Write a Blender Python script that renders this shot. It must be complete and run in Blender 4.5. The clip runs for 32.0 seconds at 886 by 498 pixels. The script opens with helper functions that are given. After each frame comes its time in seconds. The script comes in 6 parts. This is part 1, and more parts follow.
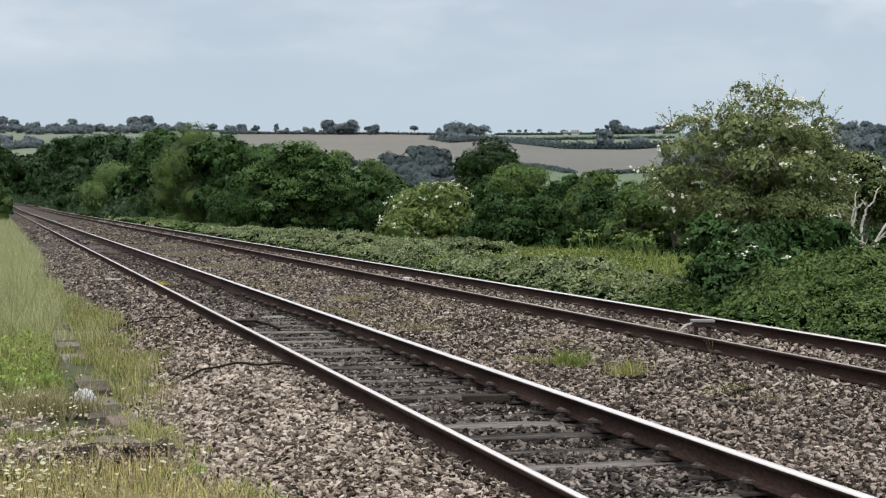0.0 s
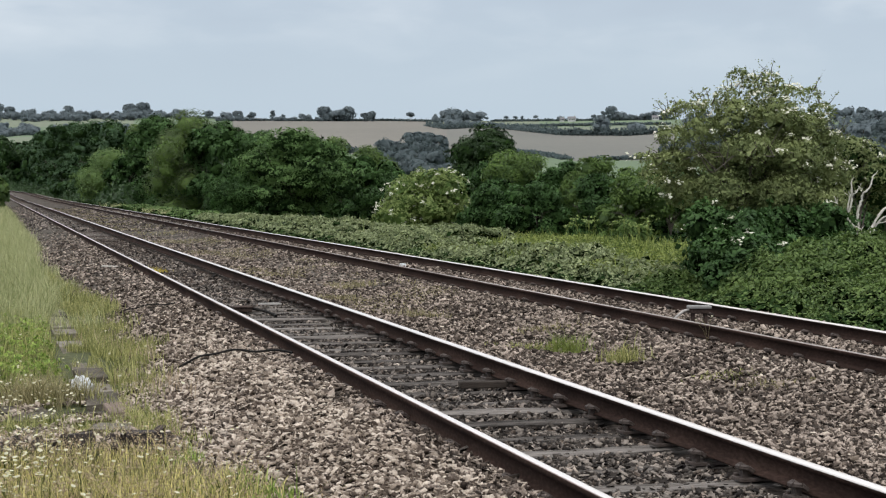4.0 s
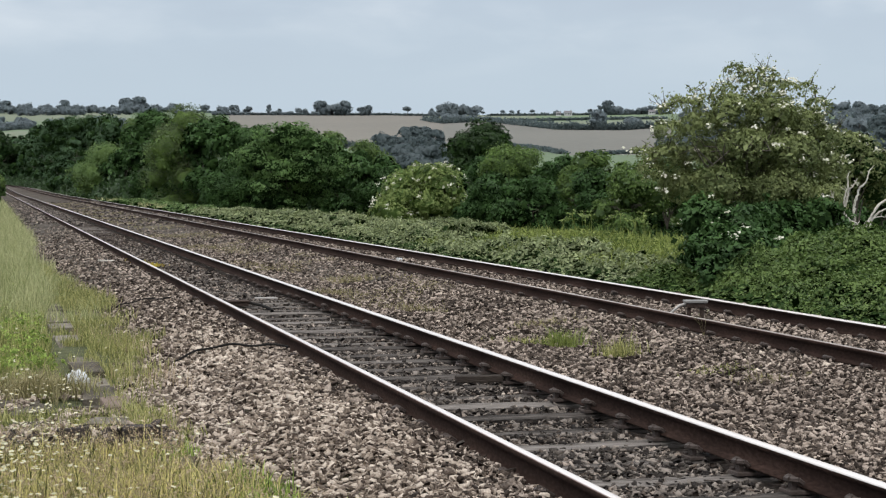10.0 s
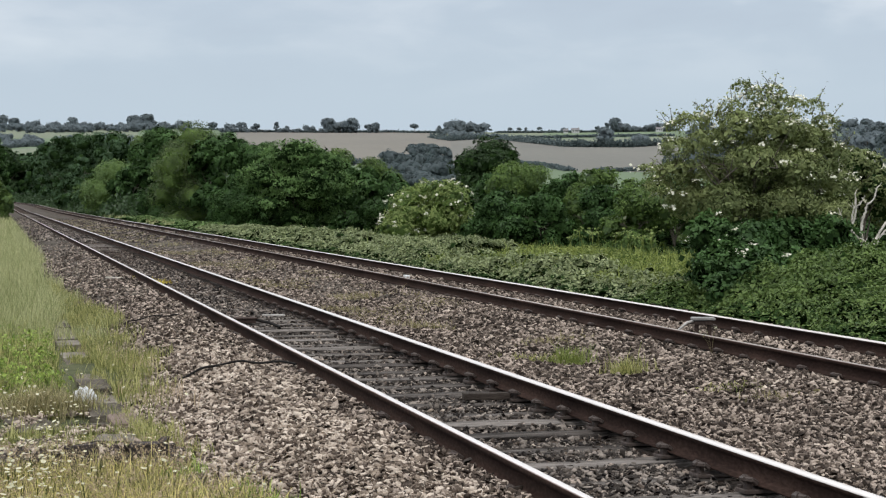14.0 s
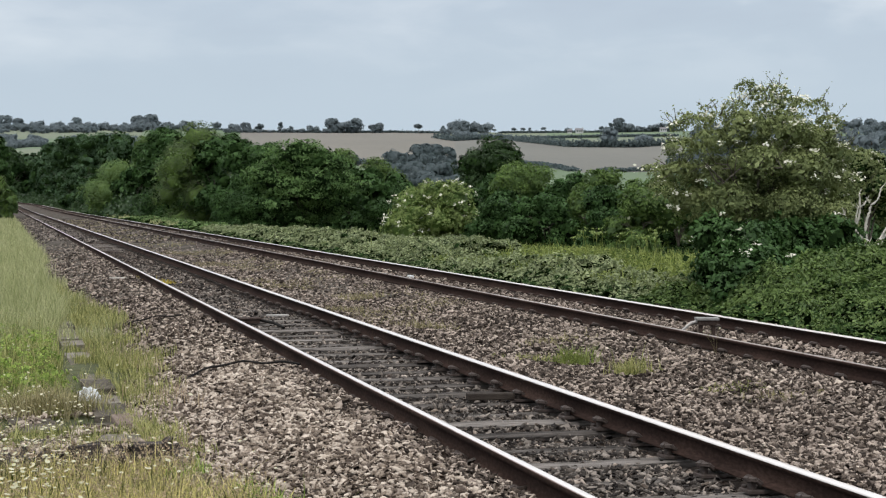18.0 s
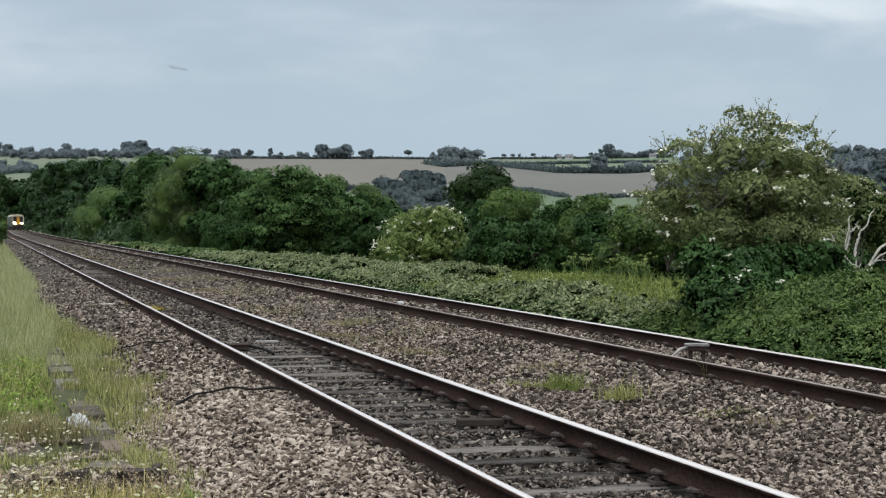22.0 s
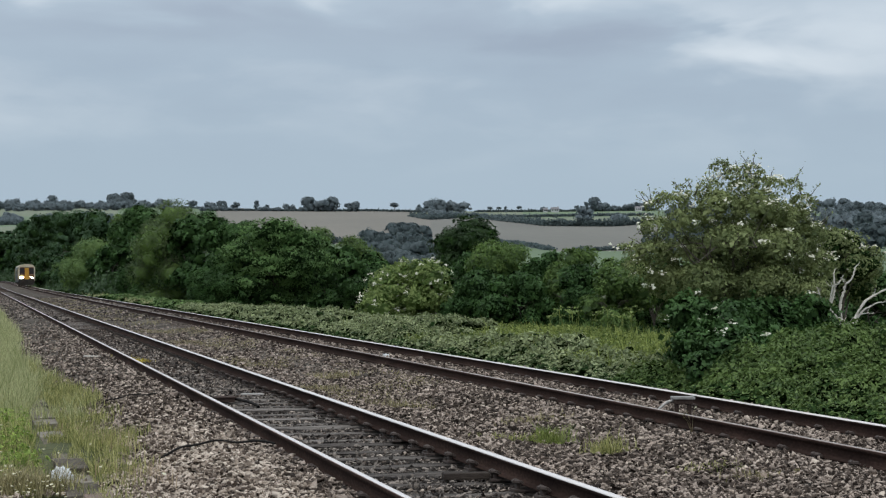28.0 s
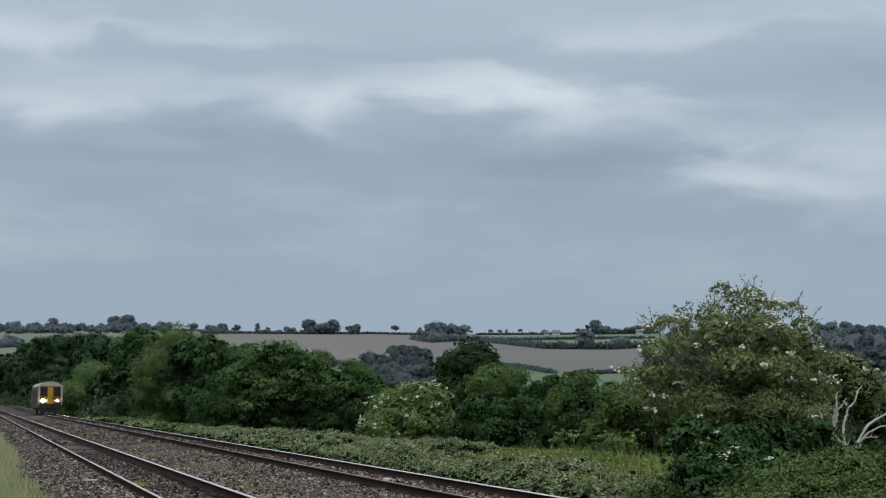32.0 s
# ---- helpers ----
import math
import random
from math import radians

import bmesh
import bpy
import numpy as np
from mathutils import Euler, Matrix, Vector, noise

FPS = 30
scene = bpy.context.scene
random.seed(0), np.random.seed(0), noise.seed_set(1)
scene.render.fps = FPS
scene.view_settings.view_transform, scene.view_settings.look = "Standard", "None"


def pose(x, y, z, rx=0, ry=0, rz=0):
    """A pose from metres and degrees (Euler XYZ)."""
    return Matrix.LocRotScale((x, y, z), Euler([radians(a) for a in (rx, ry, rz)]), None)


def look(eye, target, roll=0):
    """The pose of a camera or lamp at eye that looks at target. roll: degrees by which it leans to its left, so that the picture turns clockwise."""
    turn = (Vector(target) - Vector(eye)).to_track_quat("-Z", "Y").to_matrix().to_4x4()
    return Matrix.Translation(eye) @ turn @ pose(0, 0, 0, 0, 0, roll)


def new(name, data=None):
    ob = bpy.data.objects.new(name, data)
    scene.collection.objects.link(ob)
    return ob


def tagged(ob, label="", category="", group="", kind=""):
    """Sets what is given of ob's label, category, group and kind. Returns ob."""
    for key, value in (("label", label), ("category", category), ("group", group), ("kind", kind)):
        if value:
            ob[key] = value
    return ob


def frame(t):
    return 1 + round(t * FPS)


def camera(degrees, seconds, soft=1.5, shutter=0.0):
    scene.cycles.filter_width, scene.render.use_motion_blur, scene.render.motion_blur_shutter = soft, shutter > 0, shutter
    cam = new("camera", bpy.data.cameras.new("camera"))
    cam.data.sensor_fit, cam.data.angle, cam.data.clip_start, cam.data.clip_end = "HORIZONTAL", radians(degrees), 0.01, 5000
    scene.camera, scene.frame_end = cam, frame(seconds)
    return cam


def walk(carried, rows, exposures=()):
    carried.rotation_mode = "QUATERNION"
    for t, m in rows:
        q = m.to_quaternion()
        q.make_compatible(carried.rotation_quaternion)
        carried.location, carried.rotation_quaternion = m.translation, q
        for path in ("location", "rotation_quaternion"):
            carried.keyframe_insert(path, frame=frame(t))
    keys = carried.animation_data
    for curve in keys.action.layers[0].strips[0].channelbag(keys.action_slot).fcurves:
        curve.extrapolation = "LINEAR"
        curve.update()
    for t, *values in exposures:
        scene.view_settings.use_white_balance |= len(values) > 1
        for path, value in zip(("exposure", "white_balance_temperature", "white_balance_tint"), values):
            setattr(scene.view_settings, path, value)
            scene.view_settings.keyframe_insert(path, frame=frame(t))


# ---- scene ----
LENS = 29.3
EYE = 1.78
TURNS = [
    (0, 88.387, -0.057, -14.872), (0.5, 88.143, -0.028, -14.807), (1, 87.996, -0.043, -14.675),
    (1.5, 87.878, -0.031, -14.539), (2, 87.853, -0.023, -14.475), (2.5, 87.871, -0.022, -14.550),
    (3, 87.924, -0.036, -14.724), (3.5, 87.970, 0.004, -14.889), (5.5, 87.649, 0.004, -15.075),
    (6, 87.559, -0.010, -15.079), (6.5, 87.450, 0.007, -15.078), (7, 87.345, -0.002, -15.065),
    (7.5, 87.286, -0.000, -15.085), (8, 87.317, -0.020, -15.122), (8.5, 87.373, -0.026, -15.174),
    (9, 87.476, -0.015, -15.260), (9.5, 87.606, -0.034, -15.262), (10, 87.743, 0.012, -15.112),
    (10.5, 87.911, -0.024, -14.838), (11, 88.087, -0.003, -14.532), (11.5, 88.321, -0.036, -14.113),
    (12, 88.374, 0.012, -14.424), (12.5, 88.441, 0.012, -14.703), (13, 88.492, -0.000, -14.819),
    (13.5, 88.355, 0.008, -14.849), (14, 88.322, 0.006, -14.864), (14.5, 88.389, 0.014, -14.869),
    (16.5, 88.263, -0.002, -14.866), (17, 88.235, 0.014, -14.800), (17.5, 88.326, -0.014, -14.747),
    (18, 88.329, 0.012, -14.732), (18.5, 88.146, -0.007, -14.792), (19, 87.826, -0.003, -14.868),
    (19.5, 87.581, -0.019, -14.930), (20, 87.571, 0.006, -14.966), (20.5, 87.817, -0.017, -14.928),
    (21, 88.263, 0.002, -14.910), (21.5, 88.741, -0.052, -14.928), (22, 89.206, 0.007, -15.073),
    (22.5, 90.358, -0.062, -15.403), (23, 91.310, -0.053, -15.514), (23.5, 91.630, -0.060, -15.572),
    (24, 91.684, -0.062, -15.551), (24.5, 91.460, -0.023, -15.564), (25, 91.189, -0.070, -15.540),
    (25.5, 91.035, -0.039, -15.552), (27.5, 90.603, -0.032, -15.546), (28, 90.985, -0.075, -15.547),
    (28.5, 91.804, -0.067, -15.544), (29, 92.733, -0.078, -15.540), (29.5, 93.625, -0.084, -15.541),
    (30, 94.319, -0.079, -15.539), (30.5, 94.691, -0.078, -15.534), (31, 94.888, -0.098, -15.519),
    (31.5, 95.019, -0.118, -15.524), (32, 95.136, -0.121, -15.518),
]
EXPOSURES = [(0.0, 0.0, 6500, 10), (20.0, 0.0, 6500, 10), (21.5, -0.08, 6400, 8), (23.0, -0.27, 6200, 7), (28.0, -0.32, 6180, 7.5), (30.0, -0.53, 6100, 8), (32.0, -0.61, 6060, 8)]
cam = camera(LENS, 32.0, soft=1.2, shutter=0.2)
# one standing place; the camera only turns (seconds, tilt, lean, heading)
walk(cam, [(t, pose(0, 0, EYE, rx, ry, rz)) for t, rx, ry, rz in TURNS], EXPOSURES)

# ---------------------------------------------------------------- sky and sun
SUN_HEIGHT, SUN_TURN = 48.0, 205.0
SKY = 1.0


def build_sky():
    world = bpy.data.worlds.new("overcast")
    scene.world = world
    world.use_nodes = True
    nt = world.node_tree
    nt.nodes.clear()
    N, L = nt.nodes.new, nt.links.new
    out, bg = N("ShaderNodeOutputWorld"), N("ShaderNodeBackground")
    sky = N("ShaderNodeTexSky")
    sky.sky_type = "NISHITA"
    sky.sun_disc = False
    sky.sun_elevation, sky.sun_rotation = radians(SUN_HEIGHT), radians(SUN_TURN)
    sky.air_density, sky.dust_density = 1.5, 3.0
    co = N("ShaderNodeTexCoord")
    sep = N("ShaderNodeSeparateXYZ")
    L(co.outputs["Generated"], sep.inputs[0])

    def calc(op, a, b=None, clamp=False):
        n = N("ShaderNodeMath")
        n.operation, n.use_clamp = op, clamp
        for k, v in ((0, a), (1, b)):
            if v is None:
                continue
            if hasattr(v, "is_linked"):
                L(v, n.inputs[k])
            else:
                n.inputs[k].default_value = v
        return n.outputs[0]

    # a bank of soft cloud: broad masses with torn edges, flattened towards the horizon
    h = math.atan2(794, 3000)
    side = calc("SUBTRACT", calc("MULTIPLY", sep.outputs[0], math.cos(h)), calc("MULTIPLY", sep.outputs[1], math.sin(h)))
    squash = N("ShaderNodeMapping")
    squash.inputs["Scale"].default_value = (1.0, 1.0, 3.2)
    squash.inputs["Location"].default_value = (0.37, 0.11, 0.2)
    L(co.outputs["Generated"], squash.inputs[0])

    def cloud(scale, detail, warp, rough=0.55):
        n = N("ShaderNodeTexNoise")
        n.inputs["Scale"].default_value, n.inputs["Detail"].default_value = scale, detail
        n.inputs["Roughness"].default_value, n.inputs["Distortion"].default_value = rough, warp
        L(squash.outputs[0], n.inputs["Vector"])
        return n.outputs["Fac"]

    big, small, fine = cloud(4.0, 3, 0.3), cloud(11.0, 4, 0.4, 0.45), cloud(26.0, 5, 0.3)
    wave = calc("MULTIPLY", calc("SUBTRACT", small, 0.5), 0.13)
    ws = calc("ADD", side, calc("MULTIPLY", wave, 2.0))
    wz = calc("ADD", sep.outputs[2], calc("MULTIPLY", wave, 0.42))
    mixed = calc("ADD", calc("MULTIPLY", big, 0.5), calc("ADD", calc("MULTIPLY", small, 0.38), calc("MULTIPLY", fine, 0.12)))
    mixed = calc("ADD", calc("MULTIPLY", calc("SUBTRACT", mixed, 0.5), 0.55), 0.5)
    # broad masses: bearing, height, half width, half depth, lighter or darker
    masses = (
        (0.05, 0.179, 0.12, 0.014, 0.26), (-0.2, 0.174, 0.1, 0.01, 0.08), (0.25, 0.135, 0.095, 0.023, 0.15), (-0.12, 0.147, 0.2, 0.013, -0.13), (0.1, 0.14, 0.07, 0.012, -0.14), (0.25, 0.188, 0.13, 0.019, -0.14),
        (-0.2, 0.212, 0.14, 0.01, 0.12), (-0.07, 0.2, 0.14, 0.006, -0.07), (0.17, 0.218, 0.12, 0.008, 0.07), (-0.25, 0.1, 0.14, 0.016, 0.05))
    for s0, z0, wide, tall, amount in masses:
        a = calc("POWER", calc("ABSOLUTE", calc("DIVIDE", calc("SUBTRACT", ws, s0), wide)), 2.0)
        b = calc("POWER", calc("ABSOLUTE", calc("DIVIDE", calc("SUBTRACT", wz, z0), tall)), 2.0)
        mixed = calc("ADD", mixed, calc("MULTIPLY", calc("EXPONENT", calc("MULTIPLY", calc("ADD", a, b), -1.0)), amount))
    ramp = N("ShaderNodeValToRGB")
    e = ramp.color_ramp.elements
    e[0].position, e[0].color = 0.32, (0.43, 0.5, 0.615, 1)
    e[1].position, e[1].color = 0.74, (1.02, 1.06, 1.1, 1)
    mid = e.new(0.5)
    mid.color = (0.53, 0.623, 0.732, 1)
    L(mixed, ramp.inputs[0])
    # towards the horizon the layer thins to an even pale blue grey
    low = N("ShaderNodeMix")
    low.data_type = "RGBA"
    fade = N("ShaderNodeMapRange")
    fade.interpolation_type = "SMOOTHSTEP"
    fade.inputs["From Min"].default_value, fade.inputs["From Max"].default_value = 0.04, 0.125
    L(sep.outputs[2], fade.inputs["Value"])
    L(fade.outputs[0], low.inputs["Factor"])
    low.inputs["A"].default_value = (0.54, 0.648, 0.75, 1)
    L(ramp.outputs[0], low.inputs["B"])
    # overhead, where the layer is bright with the sun behind it
    high = N("ShaderNodeMix")
    high.data_type = "RGBA"
    rise = N("ShaderNodeMapRange")
    rise.inputs["From Min"].default_value, rise.inputs["From Max"].default_value = 0.12, 0.8
    L(sep.outputs[2], rise.inputs["Value"])
    L(rise.outputs[0], high.inputs["Factor"])
    L(low.outputs["Result"], high.inputs["A"])
    high.inputs["B"].default_value = (1.6, 1.62, 1.63, 1)
    clear = N("ShaderNodeMix")
    clear.data_type = "RGBA"
    clear.inputs["Factor"].default_value = 0.06
    scaled = N("ShaderNodeVectorMath")
    scaled.operation = "SCALE"
    scaled.inputs["Scale"].default_value = 0.1
    L(sky.outputs[0], scaled.inputs[0])
    L(high.outputs["Result"], clear.inputs["A"]), L(scaled.outputs[0], clear.inputs["B"])
    L(clear.outputs["Result"], bg.inputs["Color"])
    bg.inputs["Strength"].default_value = SKY
    L(bg.outputs[0], out.inputs[0])
    sun = new("sun", bpy.data.lights.new("sun", "SUN"))
    sun.data.energy, sun.data.angle, sun.data.color = 0.8, radians(14), (1.0, 0.96, 0.9)
    a, b = radians(SUN_HEIGHT), radians(SUN_TURN)
    sun.matrix_basis = look((0, 0, 60), (-60 * math.sin(b) * math.cos(a), -60 * math.cos(b) * math.cos(a), 60 - 60 * math.sin(a)))


build_sky()


# ---------------------------------------------------------------- materials
def material(name, stops, rough=0.8, metal=0.0, grain=40.0, blotch=3.0, bump=0.3, island=0.0, thing=0.0, through_light=0.0, glow=0.0, spec=0.4, stretch=(1, 1, 1), depth=0.02):
    """Noise at two scales mixes the colours in stops; island and thing add a random share for each loose piece or object."""
    m = bpy.data.materials.new(name)
    m.use_nodes = True
    nt = m.node_tree
    N, L = nt.nodes.new, nt.links.new
    p, out = nt.nodes["Principled BSDF"], nt.nodes["Material Output"]
    p.inputs["Roughness"].default_value, p.inputs["Metallic"].default_value = rough, metal
    p.inputs["Specular IOR Level"].default_value = spec
    co, mp = N("ShaderNodeTexCoord"), N("ShaderNodeMapping")
    mp.inputs["Scale"].default_value = stretch
    L(co.outputs["Object"], mp.inputs[0])
    fac = None
    for scale, share, detail in ((blotch, 0.5, 3), (grain, 0.5, 5)):
        n = N("ShaderNodeTexNoise")
        n.inputs["Scale"].default_value, n.inputs["Detail"].default_value = scale, detail
        L(mp.outputs[0], n.inputs["Vector"])
        k = N("ShaderNodeMath")
        k.operation = "MULTIPLY"
        L(n.outputs["Fac"], k.inputs[0])
        k.inputs[1].default_value = share
        if fac is None:
            fac = k.outputs[0]
        else:
            s = N("ShaderNodeMath")
            L(fac, s.inputs[0]), L(k.outputs[0], s.inputs[1])
            fac, fine = s.outputs[0], n
    for amount, source in ((island, "g"), (thing, "o")):
        if amount:
            src = N("ShaderNodeNewGeometry").outputs["Random Per Island"] if source == "g" else N("ShaderNodeObjectInfo").outputs["Random"]
            k = N("ShaderNodeMath")
            k.operation = "MULTIPLY_ADD"
            L(src, k.inputs[0])
            k.inputs[1].default_value, k.inputs[2].default_value = amount, -amount / 2
            s = N("ShaderNodeMath")
            L(fac, s.inputs[0]), L(k.outputs[0], s.inputs[1])
            fac = s.outputs[0]
    ramp = N("ShaderNodeValToRGB")
    e = ramp.color_ramp.elements
    while len(e) < len(stops):
        e.new(0.5)
    for q, (at, c) in zip(e, stops):
        q.position, q.color = at, (*c, 1)
    L(fac, ramp.inputs[0])
    L(ramp.outputs[0], p.inputs["Base Color"])
    if bump:
        b = N("ShaderNodeBump")
        b.inputs["Strength"].default_value, b.inputs["Distance"].default_value = bump, depth
        L(fine.outputs["Fac"], b.inputs["Height"])
        L(b.outputs[0], p.inputs["Normal"])
    if glow:
        p.inputs["Emission Color"].default_value = (*stops[-1][1], 1)
        p.inputs["Emission Strength"].default_value = glow
    if through_light:
        t, mix = N("ShaderNodeBsdfTranslucent"), N("ShaderNodeMixShader")
        mix.inputs[0].default_value = through_light
        L(ramp.outputs[0], t.inputs["Color"])
        L(p.outputs[0], mix.inputs[1]), L(t.outputs[0], mix.inputs[2])
        L(mix.outputs[0], out.inputs["Surface"])
    return m


def leafy(name, dark, light, island=0.5, share=0.3, blotch=0.6, grain=3.0):
    return material(name, ((0.28, dark), (0.72, light)), rough=0.55, grain=grain, blotch=blotch, bump=0, island=island, through_light=share, spec=0.25)


BALLAST_BED = material("ballast_bed", ((0.3, (0.012, 0.009, 0.008)), (0.5, (0.07, 0.056, 0.048)), (0.7, (0.2, 0.165, 0.142))), 0.95, grain=26, blotch=1.2, bump=0.6, depth=0.05, spec=0.06)
BALLAST_OILY = material("oily_ballast_bed", ((0.3, (0.008, 0.006, 0.005)), (0.5, (0.05, 0.036, 0.029)), (0.7, (0.15, 0.115, 0.092))), 0.95, grain=26, blotch=1.2, bump=0.9, depth=0.05, spec=0.06)
BALLAST_DUSTY = material("dusty_weedy_ballast_bed", ((0.3, (0.02, 0.017, 0.014)), (0.5, (0.078, 0.067, 0.057)), (0.7, (0.185, 0.162, 0.135))), 0.95, grain=22, blotch=0.5, bump=0.25, depth=0.05, spec=0.06)
STONE = material("ballast_stone", ((0.2, (0.03, 0.023, 0.019)), (0.5, (0.11, 0.086, 0.071)), (0.85, (0.46, 0.38, 0.322))), 0.95, spec=0.12, grain=60, blotch=0.7, bump=0.4, island=0.78)
STONE_OILY = material("oily_ballast_stone", ((0.2, (0.016, 0.013, 0.012)), (0.5, (0.062, 0.052, 0.045)), (0.85, (0.3, 0.258, 0.225))), 0.9, spec=0.2, grain=60, blotch=0.7, bump=0.4, island=0.75)
STONE_PALE = material("ballast_stone_pale", ((0.2, (0.08, 0.06, 0.048)), (0.5, (0.31, 0.25, 0.2)), (0.85, (0.64, 0.545, 0.46))), 0.95, spec=0.12, grain=60, blotch=0.7, bump=0.4, island=0.78)
SLEEPER = material("weathered_sleeper_timber", ((0.32, (0.02, 0.017, 0.015)), (0.5, (0.1, 0.088, 0.08)), (0.7, (0.235, 0.212, 0.195))), 0.95, spec=0.15, grain=22, blotch=2.5, bump=0.8, thing=0.22, stretch=(0.25, 3.0, 3.0))
RUST = material("rusty_rail_side", ((0.3, (0.014, 0.008, 0.007)), (0.5, (0.034, 0.021, 0.017)), (0.72, (0.078, 0.048, 0.038))), 1.0, grain=45, blotch=2.0, bump=0.4, depth=0.004, stretch=(1, 0.4, 1), spec=0.08)
RAIL_EDGE = material("brown_rail_edge", ((0.3, (0.12, 0.08, 0.07)), (0.7, (0.26, 0.19, 0.17))), 0.7, grain=60, blotch=1.0, bump=0.15, stretch=(4, 0.2, 1), spec=0.3)
BRIGHT = material("polished_rail_head", ((0.3, (0.82, 0.74, 0.7)), (0.7, (0.94, 0.87, 0.83))), 0.27, metal=0.35, grain=80, blotch=1.5, bump=0.05, stretch=(4, 0.05, 1))
DULL = material("worn_rail_head", ((0.35, (0.16, 0.12, 0.1)), (0.6, (0.5, 0.45, 0.42))), 0.45, metal=0.5, grain=60, blotch=1.0, bump=0.1, stretch=(4, 0.08, 1))
IRON = material("rusty_iron", ((0.3, (0.026, 0.018, 0.016)), (0.7, (0.085, 0.06, 0.05))), 0.9, spec=0.15, grain=60, blotch=6, bump=0.4)
CLIP = material("worn_steel_clip", ((0.3, (0.035, 0.026, 0.022)), (0.7, (0.12, 0.094, 0.084))), 0.65, spec=0.3, grain=60, blotch=6, bump=0.3)
CONCRETE = material("weathered_concrete", ((0.25, (0.1, 0.09, 0.075)), (0.5, (0.25, 0.23, 0.2)), (0.75, (0.36, 0.335, 0.3))), 0.92, grain=50, blotch=3, bump=0.5, thing=0.25)
CONCRETE_OLD = material("stained_mossy_concrete", ((0.25, (0.04, 0.034, 0.025)), (0.5, (0.155, 0.136, 0.112)), (0.75, (0.29, 0.265, 0.225))), 0.95, spec=0.1, grain=30, blotch=5, bump=0.8, thing=0.3)
SANDSTONE = material("worn_pinkish_stone", ((0.3, (0.13, 0.098, 0.08)), (0.7, (0.3, 0.232, 0.195))), 0.92, spec=0.15, grain=50, blotch=5, bump=0.6)
BRICK_DARK = material("sooty_old_brick", ((0.3, (0.03, 0.025, 0.024)), (0.7, (0.1, 0.08, 0.072))), 0.92, grain=40, blotch=4, bump=0.6, thing=0.3)
PAINT_GREY = material("grey_cabinet_paint", ((0.3, (0.2, 0.22, 0.22)), (0.7, (0.33, 0.345, 0.34))), 0.55, grain=20, blotch=3, bump=0.05)
PAINT_WHITE = material("white_cabinet_paint", ((0.3, (0.68, 0.69, 0.7)), (0.7, (0.82, 0.83, 0.83))), 0.45, grain=30, blotch=2, bump=0.05)
BLACK_RUBBER = material("black_cable_sheath", ((0.3, (0.012, 0.012, 0.012)), (0.7, (0.03, 0.027, 0.025))), 0.9, grain=30, blotch=3, bump=0.2, spec=0.1)
GREY_LID = material("pale_grey_lid", ((0.3, (0.36, 0.34, 0.32)), (0.7, (0.55, 0.52, 0.5))), 0.6, grain=40, blotch=6, bump=0.15)
JB_LID = material("dull_grey_lid", ((0.3, (0.17, 0.165, 0.16)), (0.7, (0.3, 0.29, 0.28))), 0.7, grain=40, blotch=6, bump=0.2)
PLASTIC = material("white_plastic_film", ((0.3, (0.7, 0.72, 0.74)), (0.7, (0.86, 0.87, 0.88))), 0.4, grain=20, blotch=9, bump=0.2, through_light=0.3)
BARK = material("grey_brown_bark", ((0.3, (0.05, 0.042, 0.033)), (0.7, (0.16, 0.14, 0.115))), 0.95, grain=30, blotch=4, bump=0.7, stretch=(3, 3, 0.6))
BARK_DARK = material("creosoted_timber", ((0.3, (0.02, 0.016, 0.014)), (0.7, (0.075, 0.06, 0.05))), 0.9, grain=40, blotch=4, bump=0.6, stretch=(0.4, 3, 3), spec=0.15)
DEADWOOD = material("bleached_dead_wood", ((0.3, (0.4, 0.37, 0.33)), (0.7, (0.74, 0.7, 0.64))), 0.85, grain=30, blotch=5, bump=0.4)
SOIL = material("rough_pasture", ((0.3, (0.026, 0.03, 0.012)), (0.5, (0.06, 0.07, 0.026)), (0.7, (0.12, 0.12, 0.048))), 0.95, grain=5, blotch=0.35, bump=0.6, depth=0.1)
LEAF_DEEP = leafy("dark_oak_leaf", (0.014, 0.032, 0.012), (0.055, 0.1, 0.034), island=0.15, share=0.15)
# inner foliage: the crown's own shade put into darker copies of the leaf
LEAF_CORE_SHADE = material("shade_coloured_inner_leaf", ((0.3, (0.009, 0.02, 0.007)), (0.7, (0.032, 0.062, 0.018))), 1.0, grain=3, blotch=0.6, bump=0, island=0.3, spec=0.03)
LEAF_SHADE = leafy("half_shade_coloured_leaf", (0.03, 0.06, 0.016), (0.1, 0.165, 0.045), island=0.15, share=0.2)
LEAF_DARK = leafy("dark_hawthorn_leaf", (0.025, 0.06, 0.018), (0.094, 0.19, 0.051), island=0.14, share=0.2, grain=1.6)
LEAF_HAWTHORN = leafy("fresh_hawthorn_leaf", (0.054, 0.112, 0.034), (0.185, 0.305, 0.094), island=0.15, grain=1.6)
# paler and bluer than the dark leaf: distance haze put into the colour
LEAF_HAZE = leafy("hazed_blue_green_leaf", (0.034, 0.072, 0.036), (0.11, 0.19, 0.088), island=0.1, share=0.3, grain=1.6)
LEAF_NETTLE = leafy("nettle_leaf", (0.048, 0.09, 0.023), (0.195, 0.28, 0.085), island=0.28, blotch=1.3)
LEAF_MID = leafy("mid_green_leaf", (0.055, 0.1, 0.024), (0.18, 0.275, 0.07), island=0.15, grain=1.6)
LEAF_WILLOW = leafy("grey_green_willow_leaf", (0.06, 0.095, 0.036), (0.15, 0.2, 0.086), island=0.1, grain=1.6)
